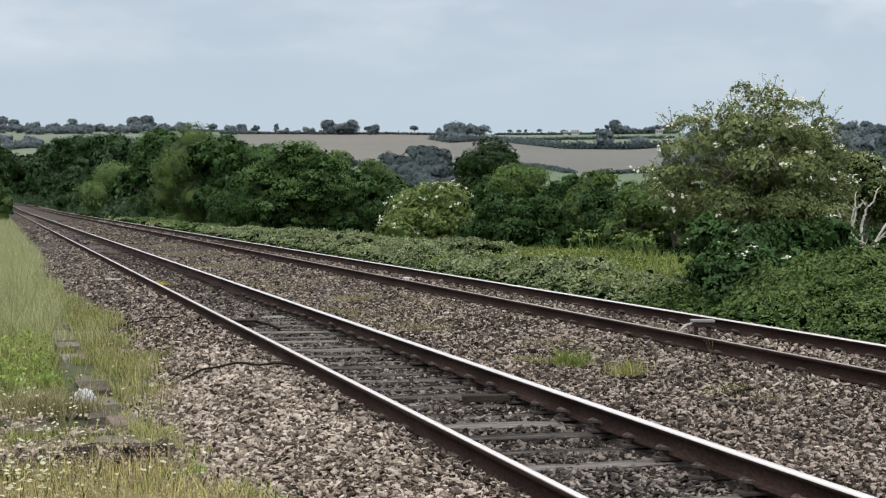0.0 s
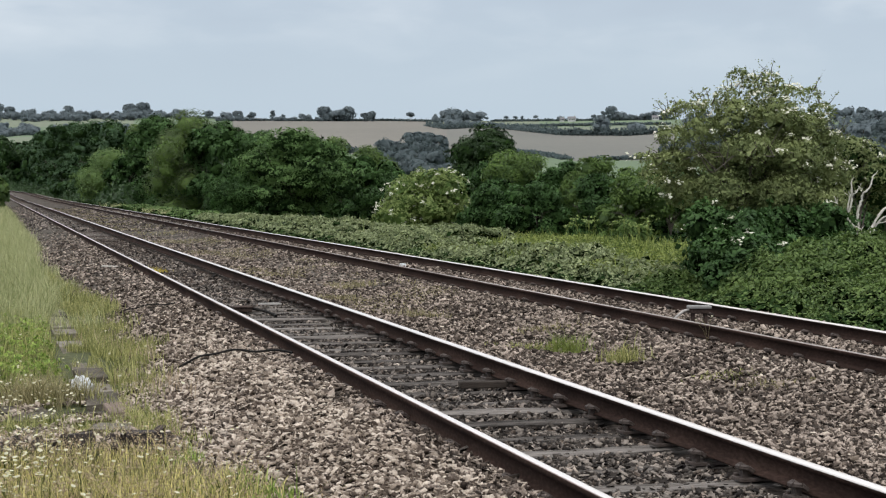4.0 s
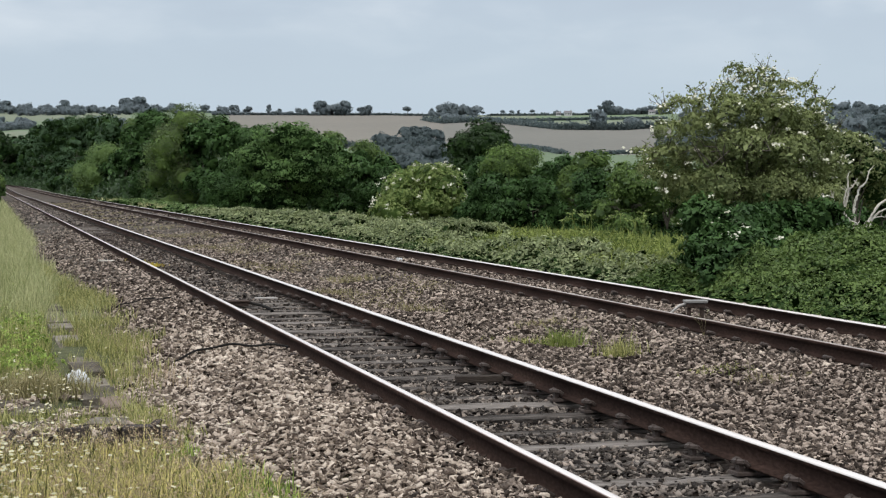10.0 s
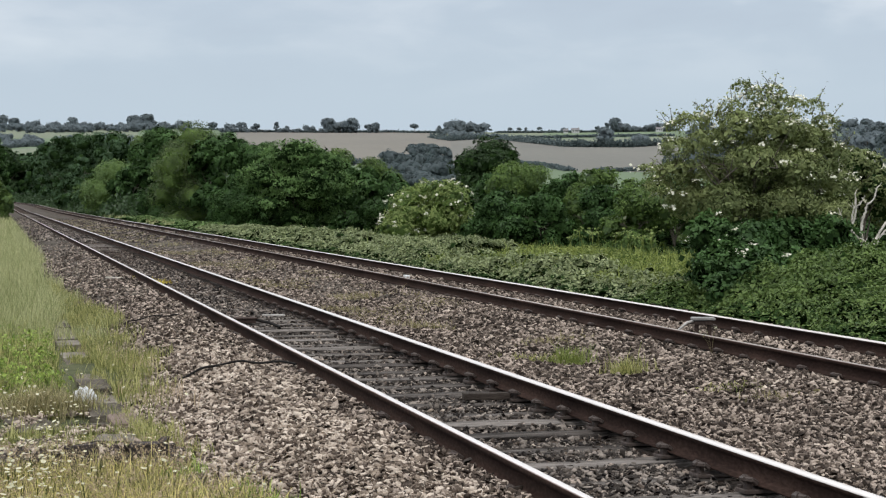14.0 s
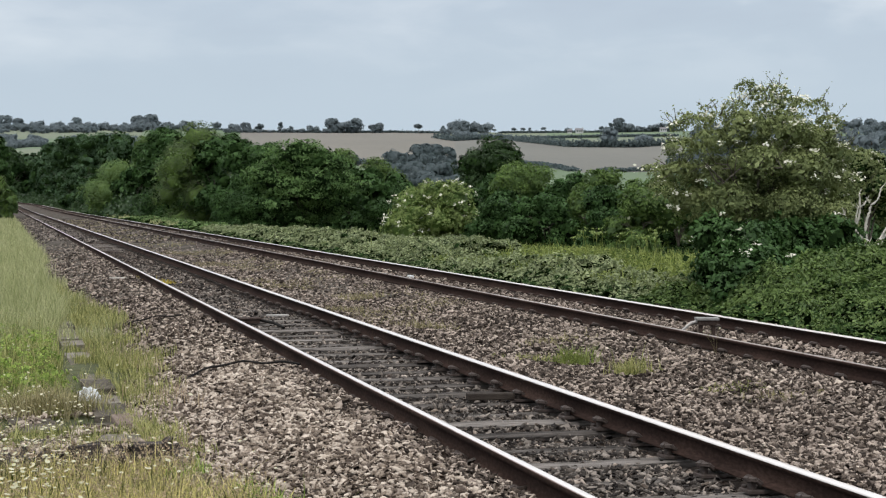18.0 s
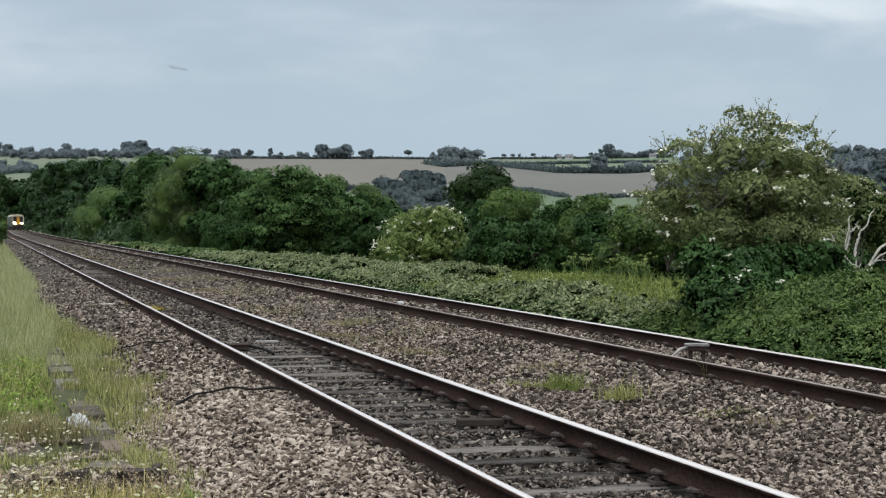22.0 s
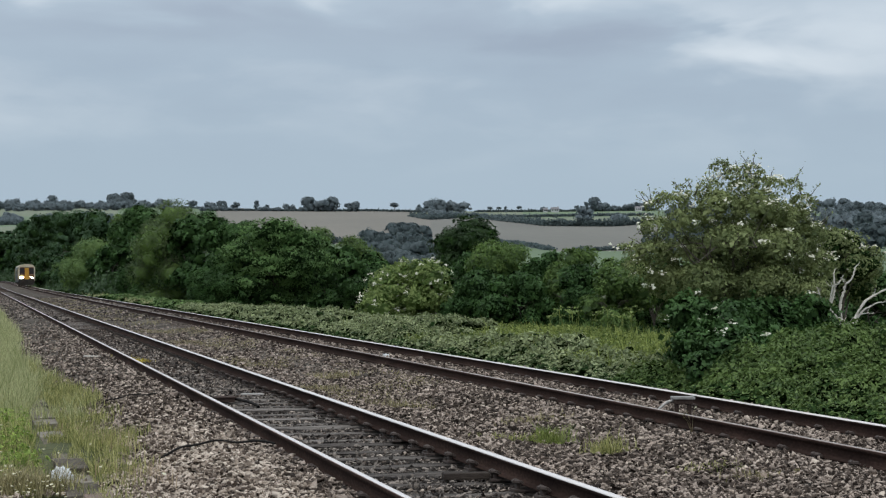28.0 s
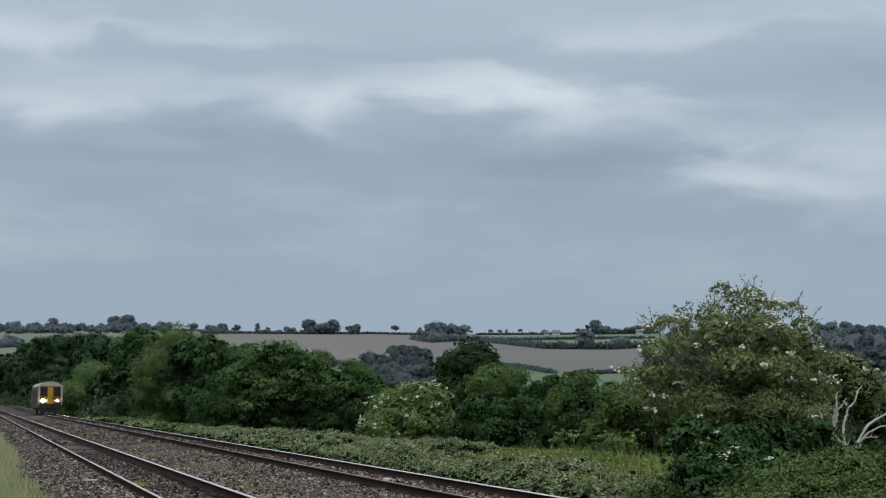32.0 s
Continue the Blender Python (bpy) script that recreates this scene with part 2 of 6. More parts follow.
LEAF_SALLOW = leafy("light_green_sallow_leaf", (0.085, 0.145, 0.045), (0.215, 0.32, 0.115), island=0.1, grain=1.6)
LEAF_LIGHT = leafy("pale_elder_leaf", (0.13, 0.19, 0.045), (0.36, 0.45, 0.16), island=0.25)
LEAF_ELDER = leafy("olive_elder_leaf", (0.1, 0.136, 0.048), (0.355, 0.405, 0.172), island=0.24)
LEAF_BRAMBLE = leafy("bramble_leaf", (0.1, 0.132, 0.058), (0.4, 0.455, 0.235), island=0.34, blotch=1.3)
# hill woods and hedges: greens greyed and blued, haze painted into the leaf colour
LEAF_FAR_HAZED = leafy("hazed_wood_leaf", (0.172, 0.215, 0.235), (0.212, 0.255, 0.275), island=0.03, share=0.5, blotch=0.05, grain=0.4)
LEAF_SLOPE_HAZED = leafy("hazed_hillside_leaf", (0.108, 0.142, 0.15), (0.127, 0.163, 0.17), island=0.02, share=0.5, blotch=0.05, grain=0.4)
HEDGE_HAZED = leafy("hazed_hedge_leaf", (0.1, 0.132, 0.136), (0.14, 0.175, 0.175), island=0.08, share=0.6, blotch=0.05, grain=0.4)
BLOSSOM = leafy("cream_elder_blossom", (0.58, 0.58, 0.46), (0.84, 0.83, 0.72), share=0.2)
DAISY = leafy("white_daisy_petal", (0.5, 0.48, 0.32), (0.76, 0.74, 0.58), share=0.2)
YOLK = leafy("yellow_flower", (0.5, 0.38, 0.03), (0.72, 0.6, 0.1), share=0.2)
GRASS_STRAW = leafy("straw_green_grass", (0.19, 0.225, 0.08), (0.57, 0.565, 0.31), share=0.4, blotch=1.2)
GRASS_MEADOW = leafy("meadow_grass", (0.05, 0.07, 0.014), (0.86, 0.755, 0.33), island=0.6, share=0.4, blotch=2.2)
GRASS_FIELD = leafy("rough_field_grass", (0.13, 0.155, 0.042), (0.5, 0.48, 0.2), island=0.6, share=0.4)
GRASS_ROUGH = leafy("rough_green_meadow_grass", (0.07, 0.11, 0.021), (0.32, 0.37, 0.105), island=0.45, share=0.35)
GRASS_DRY = leafy("dry_trackside_weed", (0.15, 0.135, 0.06), (0.42, 0.37, 0.2), share=0.3)
GRASS_LUSH = leafy("lush_green_weed", (0.12, 0.195, 0.03), (0.46, 0.585, 0.15), share=0.4, blotch=2.5)
SEED_HEAD = leafy("ripe_grass_seed_head", (0.3, 0.22, 0.14), (0.62, 0.5, 0.34), share=0.3)


# ---------------------------------------------------------------- mesh helpers
def mesh_of(name, verts, faces, mats, index=None, smooth=False, normals=None):
    """A mesh from arrays: verts n x 3, faces m x 3 or m x 4; normals: one for each vertex, to shade leaves as one soft mass."""
    me = bpy.data.meshes.new(name)
    verts, faces = np.asarray(verts, np.float32), np.asarray(faces, np.int32)
    k = faces.shape[1]
    me.vertices.add(len(verts))
    me.vertices.foreach_set("co", verts.ravel())
    me.loops.add(faces.size)
    me.loops.foreach_set("vertex_index", faces.ravel())
    me.polygons.add(len(faces))
    me.polygons.foreach_set("loop_start", np.arange(0, faces.size, k, dtype=np.int32))
    if index is not None:
        me.polygons.foreach_set("material_index", np.asarray(index, np.int32))
    if smooth or normals is not None:
        me.polygons.foreach_set("use_smooth", np.ones(len(faces), bool))
    for m in mats if isinstance(mats, (list, tuple)) else [mats]:
        me.materials.append(m)
    me.update(calc_edges=True)
    if normals is not None:
        soft = me.attributes.new("custom_normal", "FLOAT_VECTOR", "POINT")
        soft.data.foreach_set("vector", np.asarray(normals, np.float32).ravel())
    return me


def child(name, me, parent, m=None, label="", kind=""):
    ob = new(name, me)
    ob.parent = parent
    if m is not None:
        ob.matrix_basis = m
    return tagged(ob, label, kind=kind)


def part(name, bm, mat, parent, label="", m=None, smooth=False):
    me = bpy.data.meshes.new(name)
    bm.to_mesh(me)
    bm.free()
    for q in mat if isinstance(mat, (list, tuple)) else [mat]:
        me.materials.append(q)
    if smooth:
        me.polygons.foreach_set("use_smooth", np.ones(len(me.polygons), bool))
    return child(name, me, parent, m, label)


def box(bm, x0, x1, y0, y1, z0, z1, bevel=0.0, slot=0):
    v = [bm.verts.new(c) for c in ((x0, y0, z0), (x1, y0, z0), (x1, y1, z0), (x0, y1, z0), (x0, y0, z1), (x1, y0, z1), (x1, y1, z1), (x0, y1, z1))]
    fs = [bm.faces.new([v[i] for i in q]) for q in ((3, 2, 1, 0), (4, 5, 6, 7), (0, 1, 5, 4), (1, 2, 6, 5), (2, 3, 7, 6), (3, 0, 4, 7))]
    for f in fs:
        f.material_index = slot
    if bevel:
        es = list({e for f in fs for e in f.edges})
        bmesh.ops.bevel(bm, geom=es, offset=bevel, segments=2, affect="EDGES", profile=0.6)
    return bm


def rod(bm, a, b, r, n=10, r2=None):
    a, b = Vector(a), Vector(b)
    m = Matrix.Translation((a + b) / 2) @ (b - a).to_track_quat("Z", "Y").to_matrix().to_4x4()
    bmesh.ops.create_cone(bm, cap_ends=True, segments=n, radius1=r, radius2=r if r2 is None else r2, depth=(b - a).length, matrix=m)
    return bm


def tubes(lines, n=5):
    """Tapered tubes: each line is (points, radii). Returns verts, quads."""
    V, F, base = [], [], 0
    for pts, radii in lines:
        pts = np.asarray(pts, float)
        d = np.gradient(pts, axis=0)
        d /= np.linalg.norm(d, axis=1)[:, None] + 1e-9
        side = np.cross(d, np.where(np.abs(d[:, 2:3]) > 0.9, [[1.0, 0, 0]], [[0, 0, 1.0]]))
        side /= np.linalg.norm(side, axis=1)[:, None] + 1e-9
        other = np.cross(d, side)
        a = np.linspace(0, 2 * np.pi, n, endpoint=False)
        ring = pts[:, None] + np.asarray(radii)[:, None, None] * (np.cos(a)[None, :, None] * side[:, None] + np.sin(a)[None, :, None] * other[:, None])
        V.append(ring.reshape(-1, 3))
        for i in range(len(pts) - 1):
            for j in range(n):
                k = (j + 1) % n
                F.append((base + i * n + j, base + i * n + k, base + (i + 1) * n + k, base + (i + 1) * n + j))
        base += len(pts) * n
    return np.concatenate(V), np.array(F)


def leaves(rng, centres, size, spread=0.35, up=0.35, out=None, narrow=0.55, loose=0.75):
    """Folded leaf shapes of two triangles each, facing out and up with a random turn."""
    n = len(centres)
    nor = rng.normal(size=(n, 3))
    if out is not None:
        nor = nor * loose + out
    nor[:, 2] += up
    nor /= np.linalg.norm(nor, axis=1)[:, None] + 1e-9
    along = np.cross(nor, rng.normal(size=(n, 3)))
    along /= np.linalg.norm(along, axis=1)[:, None] + 1e-9
    side = np.cross(nor, along)
    s = (size * np.exp(rng.normal(0, spread, n)))[:, None]
    c = np.asarray(centres)
    V = np.stack([c - along * s, c + side * s * narrow + nor * s * 0.22, c + along * s, c - side * s * narrow + nor * s * 0.22], 1).reshape(-1, 3)
    b = np.arange(n)[:, None] * 4
    F = np.concatenate([b + [[0, 1, 2]], b + [[0, 2, 3]]], 1).reshape(-1, 3)
    return V, F


def unit(v):
    return v / (np.linalg.norm(v, axis=1)[:, None] + 1e-9)


def soft_leaves(rng, P, face, size, loose=0.6, lift=0.35, mass=1.0, narrow=0.55):
    """Folded leaves that face roughly the way their clump does. Returns verts, faces and soft normals."""
    n = len(P)
    r = rng.normal(size=(n, 3))
    nor = unit(face + loose * r + [0, 0, lift])
    nor *= np.where((nor * face).sum(1) < 0, -1, 1)[:, None]
    along = unit(np.cross(nor, rng.normal(size=(n, 3))))
    side = np.cross(nor, along)
    s = (size * np.exp(0.35 * np.clip(rng.normal(size=n), -2, 1.4)))[:, None]
    V = np.stack([P - along * s, P + side * s * narrow + nor * s * 0.2, P + along * s, P - side * s * narrow + nor * s * 0.2], 1).reshape(-1, 3)
    b = np.arange(n)[:, None] * 4
    F = np.concatenate([b + [[0, 3, 2]], b + [[0, 2, 1]]], 1).reshape(-1, 3)
    flip = (np.cross(V[F[::2, 1]] - V[F[::2, 0]], V[F[::2, 2]] - V[F[::2, 0]]) * nor).sum(1) < 0
    flip = np.repeat(flip, 2)
    F[flip] = F[flip][:, ::-1]
    N = unit(mass * face + nor * 0.3 + [0, 0, 0.3])
    return V, F, np.repeat(N, 4, 0)


def blades(rng, roots, height, lean=0.35, width=0.006):
    """Bent grass blades of three triangles each."""
    n = len(roots)
    h = (height * np.exp(rng.normal(0, 0.3, n)))[:, None]
    a = rng.uniform(0, 2 * np.pi, n)
    way = np.stack([np.cos(a), np.sin(a), np.zeros(n)], 1)
    side = np.stack([-np.sin(a), np.cos(a), np.zeros(n)], 1) * (width * rng.uniform(0.6, 1.4, n))[:, None]
    bend = way * h * (lean * rng.uniform(0.2, 1.6, n))[:, None]
    up = np.array([[0, 0, 1.0]])
    p0, p1, p2 = roots, roots + up * h * 0.6 + bend * 0.35, roots + up * h * 0.95 + bend
    V = np.stack([p0 - side, p0 + side, p1 - side * 0.8, p1 + side * 0.8, p2], 1).reshape(-1, 3)
    b = np.arange(n)[:, None] * 5
    F = np.concatenate([b + [[0, 1, 3]], b + [[0, 3, 2]], b + [[2, 3, 4]]], 1).reshape(-1, 3)
    return V, F


def join(pieces):
    V, F, base = [], [], 0
    for v, f in pieces:
        V.append(v), F.append(f + base)
        base += len(v)
    return np.concatenate(V), np.concatenate(F)


def smooth_noise(x, y, scale, seed):
    """Cheap smooth value noise on arrays, about -1 to 1."""
    r = np.random.default_rng(seed)
    t = 0
    for k in range(5):
        a, p = r.uniform(0, 2 * np.pi, 2)
        w = (0.6 + 0.5 * k) / scale
        t = t + np.sin((x * math.cos(a) + y * math.sin(a)) * w * 2 + p * 3) / (1 + 0.5 * k)
    return t / 2.2


# ---------------------------------------------------------------- the lie of the land
TRACKS = (3.81, 8.81)
GAUGE = 1.505
RAIL_TOP = 0.19


def bend(d):
    """Sideways shift and rise of the line, d metres along it."""
    d = np.asarray(d, float)
    q, r = np.clip(d - 360, 0, 700), np.clip(d - 200, 0, 500)
    return -3e-4 * q ** 2, 1.2e-5 * r ** 2


def ease(a, b, v):
    t = np.clip((v - a) / (b - a), 0, 1)
    return t * t * (3 - 2 * t)


def hill(x, y):
    D = np.hypot(x, y)
    ahead = ease(-0.25, 0.35, y / np.maximum(D, 1))
    h = 0.058 * (D - 450)
    h = np.where(D > 450, h, 0)
    rough = smooth_noise(x, y, 420, 5) * 5 * ease(500, 1100, D)
    top = 69 + 5 * smooth_noise(x, y, 900, 8) + 7 * ease(0.42, 0.62, x / np.maximum(D, 1)) + 4.4 * ease(0.27, 0.14, x / np.maximum(D, 1)) + 10 * ease(0.165, 0.1, x / np.maximum(D, 1))
    h = np.minimum(h + rough, top) - ease(1700, 3200, D) * 25
    clear = np.maximum(ease(35, 170, np.abs(x - bend(y)[0] - 6)), ease(900, 1250, D))
    return h * ahead * ease(430, 620, D) * clear


def ground(x, y):
    d = y
    sx = x - bend(d)[0]
    z = -0.16 + 0.05 * smooth_noise(x, y, 3.0, 2) + bend(np.minimum(d, 900))[1] * ease(260, 40, np.abs(sx - 6)) * ease(1300, 900, d)
    # below the ballast
    z = z - 0.25 * ease(1.2, 1.9, sx) * ease(11.6, 10.8, sx)
    z = z - 0.5 * ease(13, 40, sx) - 1.0 * ease(60, 200, np.abs(sx))
    return z + hill(x, y)


def bed(sx):
    z = -0.035 + 0 * sx
    z = z - 0.012 * ease(0.72, 0.62, np.abs(sx - TRACKS[0]))
    z = z - 0.13 * ease(2.15, 1.25, sx) - 0.2 * ease(10.7, 11.5, sx)
    z = z + 0.105 * ease(1.7, 2.5, sx) * ease(3.03, 2.94, sx)
    z = z - 0.05 * ease(0.9, 0, np.abs(sx - 6.3)) + 0.05 * ease(6.9, 7.6, sx) * ease(10.6, 10.2, sx)
    return z


def dist_of(y_level):
    return 450 / (1 - (362 - y_level) / 174.0)


HEADING = math.atan2(794, 3000)


def spot(level_x, D):
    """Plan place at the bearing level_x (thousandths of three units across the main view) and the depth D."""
    xc = (level_x - 784) / 3000 * D
    return xc * math.cos(HEADING) + D * math.sin(HEADING), -xc * math.sin(HEADING) + D * math.cos(HEADING)


# field colours greyed and dulled, so that distance haze sits in the base colour
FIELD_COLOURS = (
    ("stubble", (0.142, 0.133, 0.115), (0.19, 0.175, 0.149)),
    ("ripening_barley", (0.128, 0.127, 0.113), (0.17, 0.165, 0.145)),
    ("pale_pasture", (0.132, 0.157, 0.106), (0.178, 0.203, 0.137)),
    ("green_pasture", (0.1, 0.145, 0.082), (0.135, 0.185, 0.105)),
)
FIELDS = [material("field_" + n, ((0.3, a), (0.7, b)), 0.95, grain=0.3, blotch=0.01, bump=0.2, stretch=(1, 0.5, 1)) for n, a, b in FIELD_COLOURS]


def build_ground():
    fine = np.arange(-6, 36, 0.12)
    wide = np.arange(36, 354, 4.0)
    ang = np.radians(np.concatenate([fine, wide]))
    rings = np.concatenate([[0.001, 0.5], np.geomspace(2, 450, 130), np.linspace(470, 1700, 70), np.geomspace(1760, 4500, 10)])
    A, R = np.meshgrid(ang, rings)
    X, Y = R * np.sin(A) + 0.3 * ease(2, 0.4, R), R * np.cos(A) - 0.4 * ease(2, 0.4, R)
    Z = ground(X, Y)
    nr, na = A.shape
    V = np.stack([X, Y, Z], 2).reshape(-1, 3)
    i, j = np.meshgrid(np.arange(nr - 1), np.arange(na), indexing="ij")
    k = (j + 1) % na
    F = np.stack([i * na + j, i * na + k, (i + 1) * na + k, (i + 1) * na + j], 2).reshape(-1, 4)
    c = V[F].mean(1)
    dep = c[:, 0] * math.sin(HEADING) + c[:, 1] * math.cos(HEADING)
    u = 784 + 3000 * (c[:, 0] * math.cos(HEADING) - c[:, 1] * math.sin(HEADING)) / np.maximum(dep, 1)
    lev = np.where(dep > 455, 362 - 174 * (1 - 450 / np.maximum(dep, 455)), 362)
    idx = np.zeros(len(F), int)
    far = dep > 455
    upper = np.interp(u, (760, 800, 870, 1000, 1190), (238, 247, 246, 262, 265))
    lower = np.interp(u, (440, 700, 925, 1015, 1190), (285, 288, 286, 299, 301))
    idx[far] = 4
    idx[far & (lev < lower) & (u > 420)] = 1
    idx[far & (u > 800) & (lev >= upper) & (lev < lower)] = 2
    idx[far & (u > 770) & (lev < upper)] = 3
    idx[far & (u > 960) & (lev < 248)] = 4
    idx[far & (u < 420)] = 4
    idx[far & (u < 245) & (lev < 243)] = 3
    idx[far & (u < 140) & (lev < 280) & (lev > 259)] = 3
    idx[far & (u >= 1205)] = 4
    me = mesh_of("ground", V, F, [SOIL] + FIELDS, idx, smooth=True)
    tagged(new("ground", me), "rough trackside pasture rising to a hill of stubble and green fields", "ground", kind="structure")


build_ground()


def build_bed():
    xs = np.arange(1.15, 11.7, 0.12)
    ys = np.concatenate([np.arange(-80, 2, 2.0), np.arange(2, 40, 0.15), np.arange(40, 120, 1.0), np.arange(120, 960, 6.0)])
    X, Y = np.meshgrid(xs, ys)
    sh, rise = bend(Y)
    r = np.random.default_rng(3)
    Z = bed(X) + rise + (r.normal(0, 0.008, X.shape) + 0.012 * smooth_noise(X, Y, 0.5, 4)) * ease(40, 30, Y) - 0.013 * ease(34, 22, Y)
    V = np.stack([X + sh, Y, Z], 2).reshape(-1, 3)
    ny, nx = X.shape
    i, j = np.meshgrid(np.arange(ny - 1), np.arange(nx - 1), indexing="ij")
    F = np.stack([i * nx + j, i * nx + j + 1, (i + 1) * nx + j + 1, (i + 1) * nx + j], 2).reshape(-1, 4)
    sx = X[:-1, :-1].ravel() + 0.06
    kind_of = np.zeros(len(F), int)
    for c in TRACKS:
        kind_of[np.abs(sx - c) < 0.74] = 1
    kind_of[(np.abs(sx - 6.3) < 0.95) | ((sx < 2.95) & (Y[:-1, :-1].ravel() > 30))] = 2
    tagged(new("ballast_bed", mesh_of("ballast_bed", V, F, [BALLAST_BED, BALLAST_OILY, BALLAST_DUSTY], kind_of, smooth=True)), "brown-grey crushed stone ballast under both railway tracks", "ballast", kind="structure")


build_bed()


def stone_shape():
    """A blunt eight-cornered chunk, with no underside."""
    v = np.array([(x, y, z) for z in (-0.75, 0.75) for y in (-0.75, 0.75) for x in (-0.75, 0.75)]) * 1.1
    f = np.array([(4, 5, 7), (4, 7, 6), (0, 1, 5), (0, 5, 4), (1, 3, 7), (1, 7, 5), (3, 2, 6), (3, 6, 7), (2, 0, 4), (2, 4, 6)])
    return v, f


def stones(rng, P, size, shape):
    v, f = shape
    n = len(P)
    s = size * np.exp(rng.normal(0, 0.22, n))
    loc = v[None] * np.clip(1 + rng.normal(0, 0.19, (n, len(v), 1)), 0.6, 1.4) * (rng.uniform(0.6, 1.4, (n, 1, 3)) * [[[1.3, 0.95, 0.38]]])
    q = rng.normal(size=(n, 4))
    q[:, 1:3] *= 0.28
    q /= np.linalg.norm(q, axis=1)[:, None]
    w, x, y, z = q.T
    R = np.stack([1 - 2 * (y * y + z * z), 2 * (x * y - w * z), 2 * (x * z + w * y), 2 * (x * y + w * z), 1 - 2 * (x * x + z * z), 2 * (y * z - w * x), 2 * (x * z - w * y), 2 * (y * z + w * x), 1 - 2 * (x * x + y * y)], 1).reshape(n, 3, 3)
    V = np.einsum("nij,nkj->nki", R, loc) * s[:, None, None] + P[:, None]
    F = f[None] + (np.arange(n) * len(v))[:, None, None]
    return V.reshape(-1, 3), F.reshape(-1, 3)


def sleeper_gap(rng, P):
    """Keep stones off the tops of the near track's sleepers and from under the rails."""
    ok = np.ones(len(P), bool)
    for c in TRACKS:
        for s in (-0.5, 0.5):
            ok &= np.abs(P[:, 0] - c - s * GAUGE) > 0.085
    on = np.abs((P[:, 1] - 3.2 + 0.35) % 0.7 - 0.35) < 0.1
    over = np.abs(P[:, 0] - TRACKS[0]) < 0.72
    return ok & ~(on & over & (rng.uniform(size=len(P)) < 0.62))


def build_stones():
    rng = np.random.default_rng(11)
    shape = stone_shape()
    for lo, hi, per, size in ((7.5, 12, 1550, 0.0156), (12, 18, 900, 0.0174), (18, 30, 500, 0.0188), (30, 72, 140, 0.023), (72, 160, 24, 0.036)):
        n = int((11.3 - 1.3) * (hi - lo) * per)
        P = np.stack([rng.uniform(1.25, 11.3, n), rng.uniform(lo, hi, n), np.zeros(n)], 1)
        # only the wedge of ground that lies open to the line's near side
        dep = P[:, 0] * math.sin(HEADING) + P[:, 1] * math.cos(HEADING)
        side = P[:, 0] * math.cos(HEADING) - P[:, 1] * math.sin(HEADING)
        P = P[(np.abs(side) < dep * 0.29 + 0.3)]
        P = P[sleeper_gap(rng, P) & (rng.uniform(size=len(P)) < ease(74, 30, P[:, 1]) + (hi != 72))]
        P[:, 2] = bed(P[:, 0]) + bend(P[:, 1])[1] - 0.004 + rng.normal(0.004, 0.011, len(P))
        pale = rng.uniform(size=len(P)) < 0.88 * ease(2.98, 2.5, P[:, 0]) * ease(30, 15, P[:, 1]) + 0.05
        oily = (np.abs(P[:, 0] - TRACKS[0]) < 0.76 + 0.05 * rng.normal(size=len(P))) & (rng.uniform(size=len(P)) < 0.88)
        oily |= (P[:, 1] > 72) & (rng.uniform(size=len(P)) < 0.7)
        pale &= ~oily
        P[:, 0] += bend(P[:, 1])[0]
        for pick, mat, label in ((oily, STONE_OILY, "dark oily ballast stones along the near track"), (pale, STONE_PALE, "pale buff crushed ballast stones beside the rail"), (~pale & ~oily, STONE, "grey-brown crushed ballast stones between the rails")):
            V, F = stones(rng, P[pick], size, shape)
            tagged(new("ballast_stones", mesh_of("ballast_stones", V, F, mat)), label, "ballast", kind="stuff")


build_stones()


# ---------------------------------------------------------------- the two tracks
def rail_profile():
    """Flat-bottom rail, half outline from the foot to the head."""
    right = [(0.07, 0.0), (0.07, 0.011), (0.03, 0.024), (0.011, 0.036), (0.009, 0.105), (0.02, 0.12), (0.035, 0.124), (0.036, 0.146), (0.0325, 0.155), (0.026, 0.1585), (0.006, 0.16)]
    return right + [(-x, z) for x, z in reversed(right)]


def rail_mesh(c, head, inner):
    """inner: 1 or -1, the side on which the wheels have polished the head; the outer third of it stays brown."""
    prof = np.array(rail_profile())
    ys = np.concatenate([np.arange(-80, 60, 10.0), np.arange(60, 200, 20.0), np.arange(200, 970, 8.0)])
    sh, rise = bend(ys)
    n = len(prof)
    V = np.zeros((len(ys), n, 3))
    V[..., 0] = c + sh[:, None] + prof[None, :, 0]
    V[..., 1] = ys[:, None]
    V[..., 2] = RAIL_TOP - 0.159 + rise[:, None] + prof[None, :, 1]
    F, idx = [], []
    for i in range(len(ys) - 1):
        for j in range(n):
            k = (j + 1) % n
            F.append((i * n + j, i * n + k, (i + 1) * n + k, (i + 1) * n + j))
            mid = (prof[j, 0] + prof[k, 0]) / 2 * inner
            top = min(prof[j, 1], prof[k, 1]) > 0.14
            idx.append((1 if mid > -0.018 else 2) if top and mid > -0.03 else 0)
    return mesh_of("rail", V.reshape(-1, 3), np.array(F)[:, ::-1], [RUST, head, RAIL_EDGE], idx)


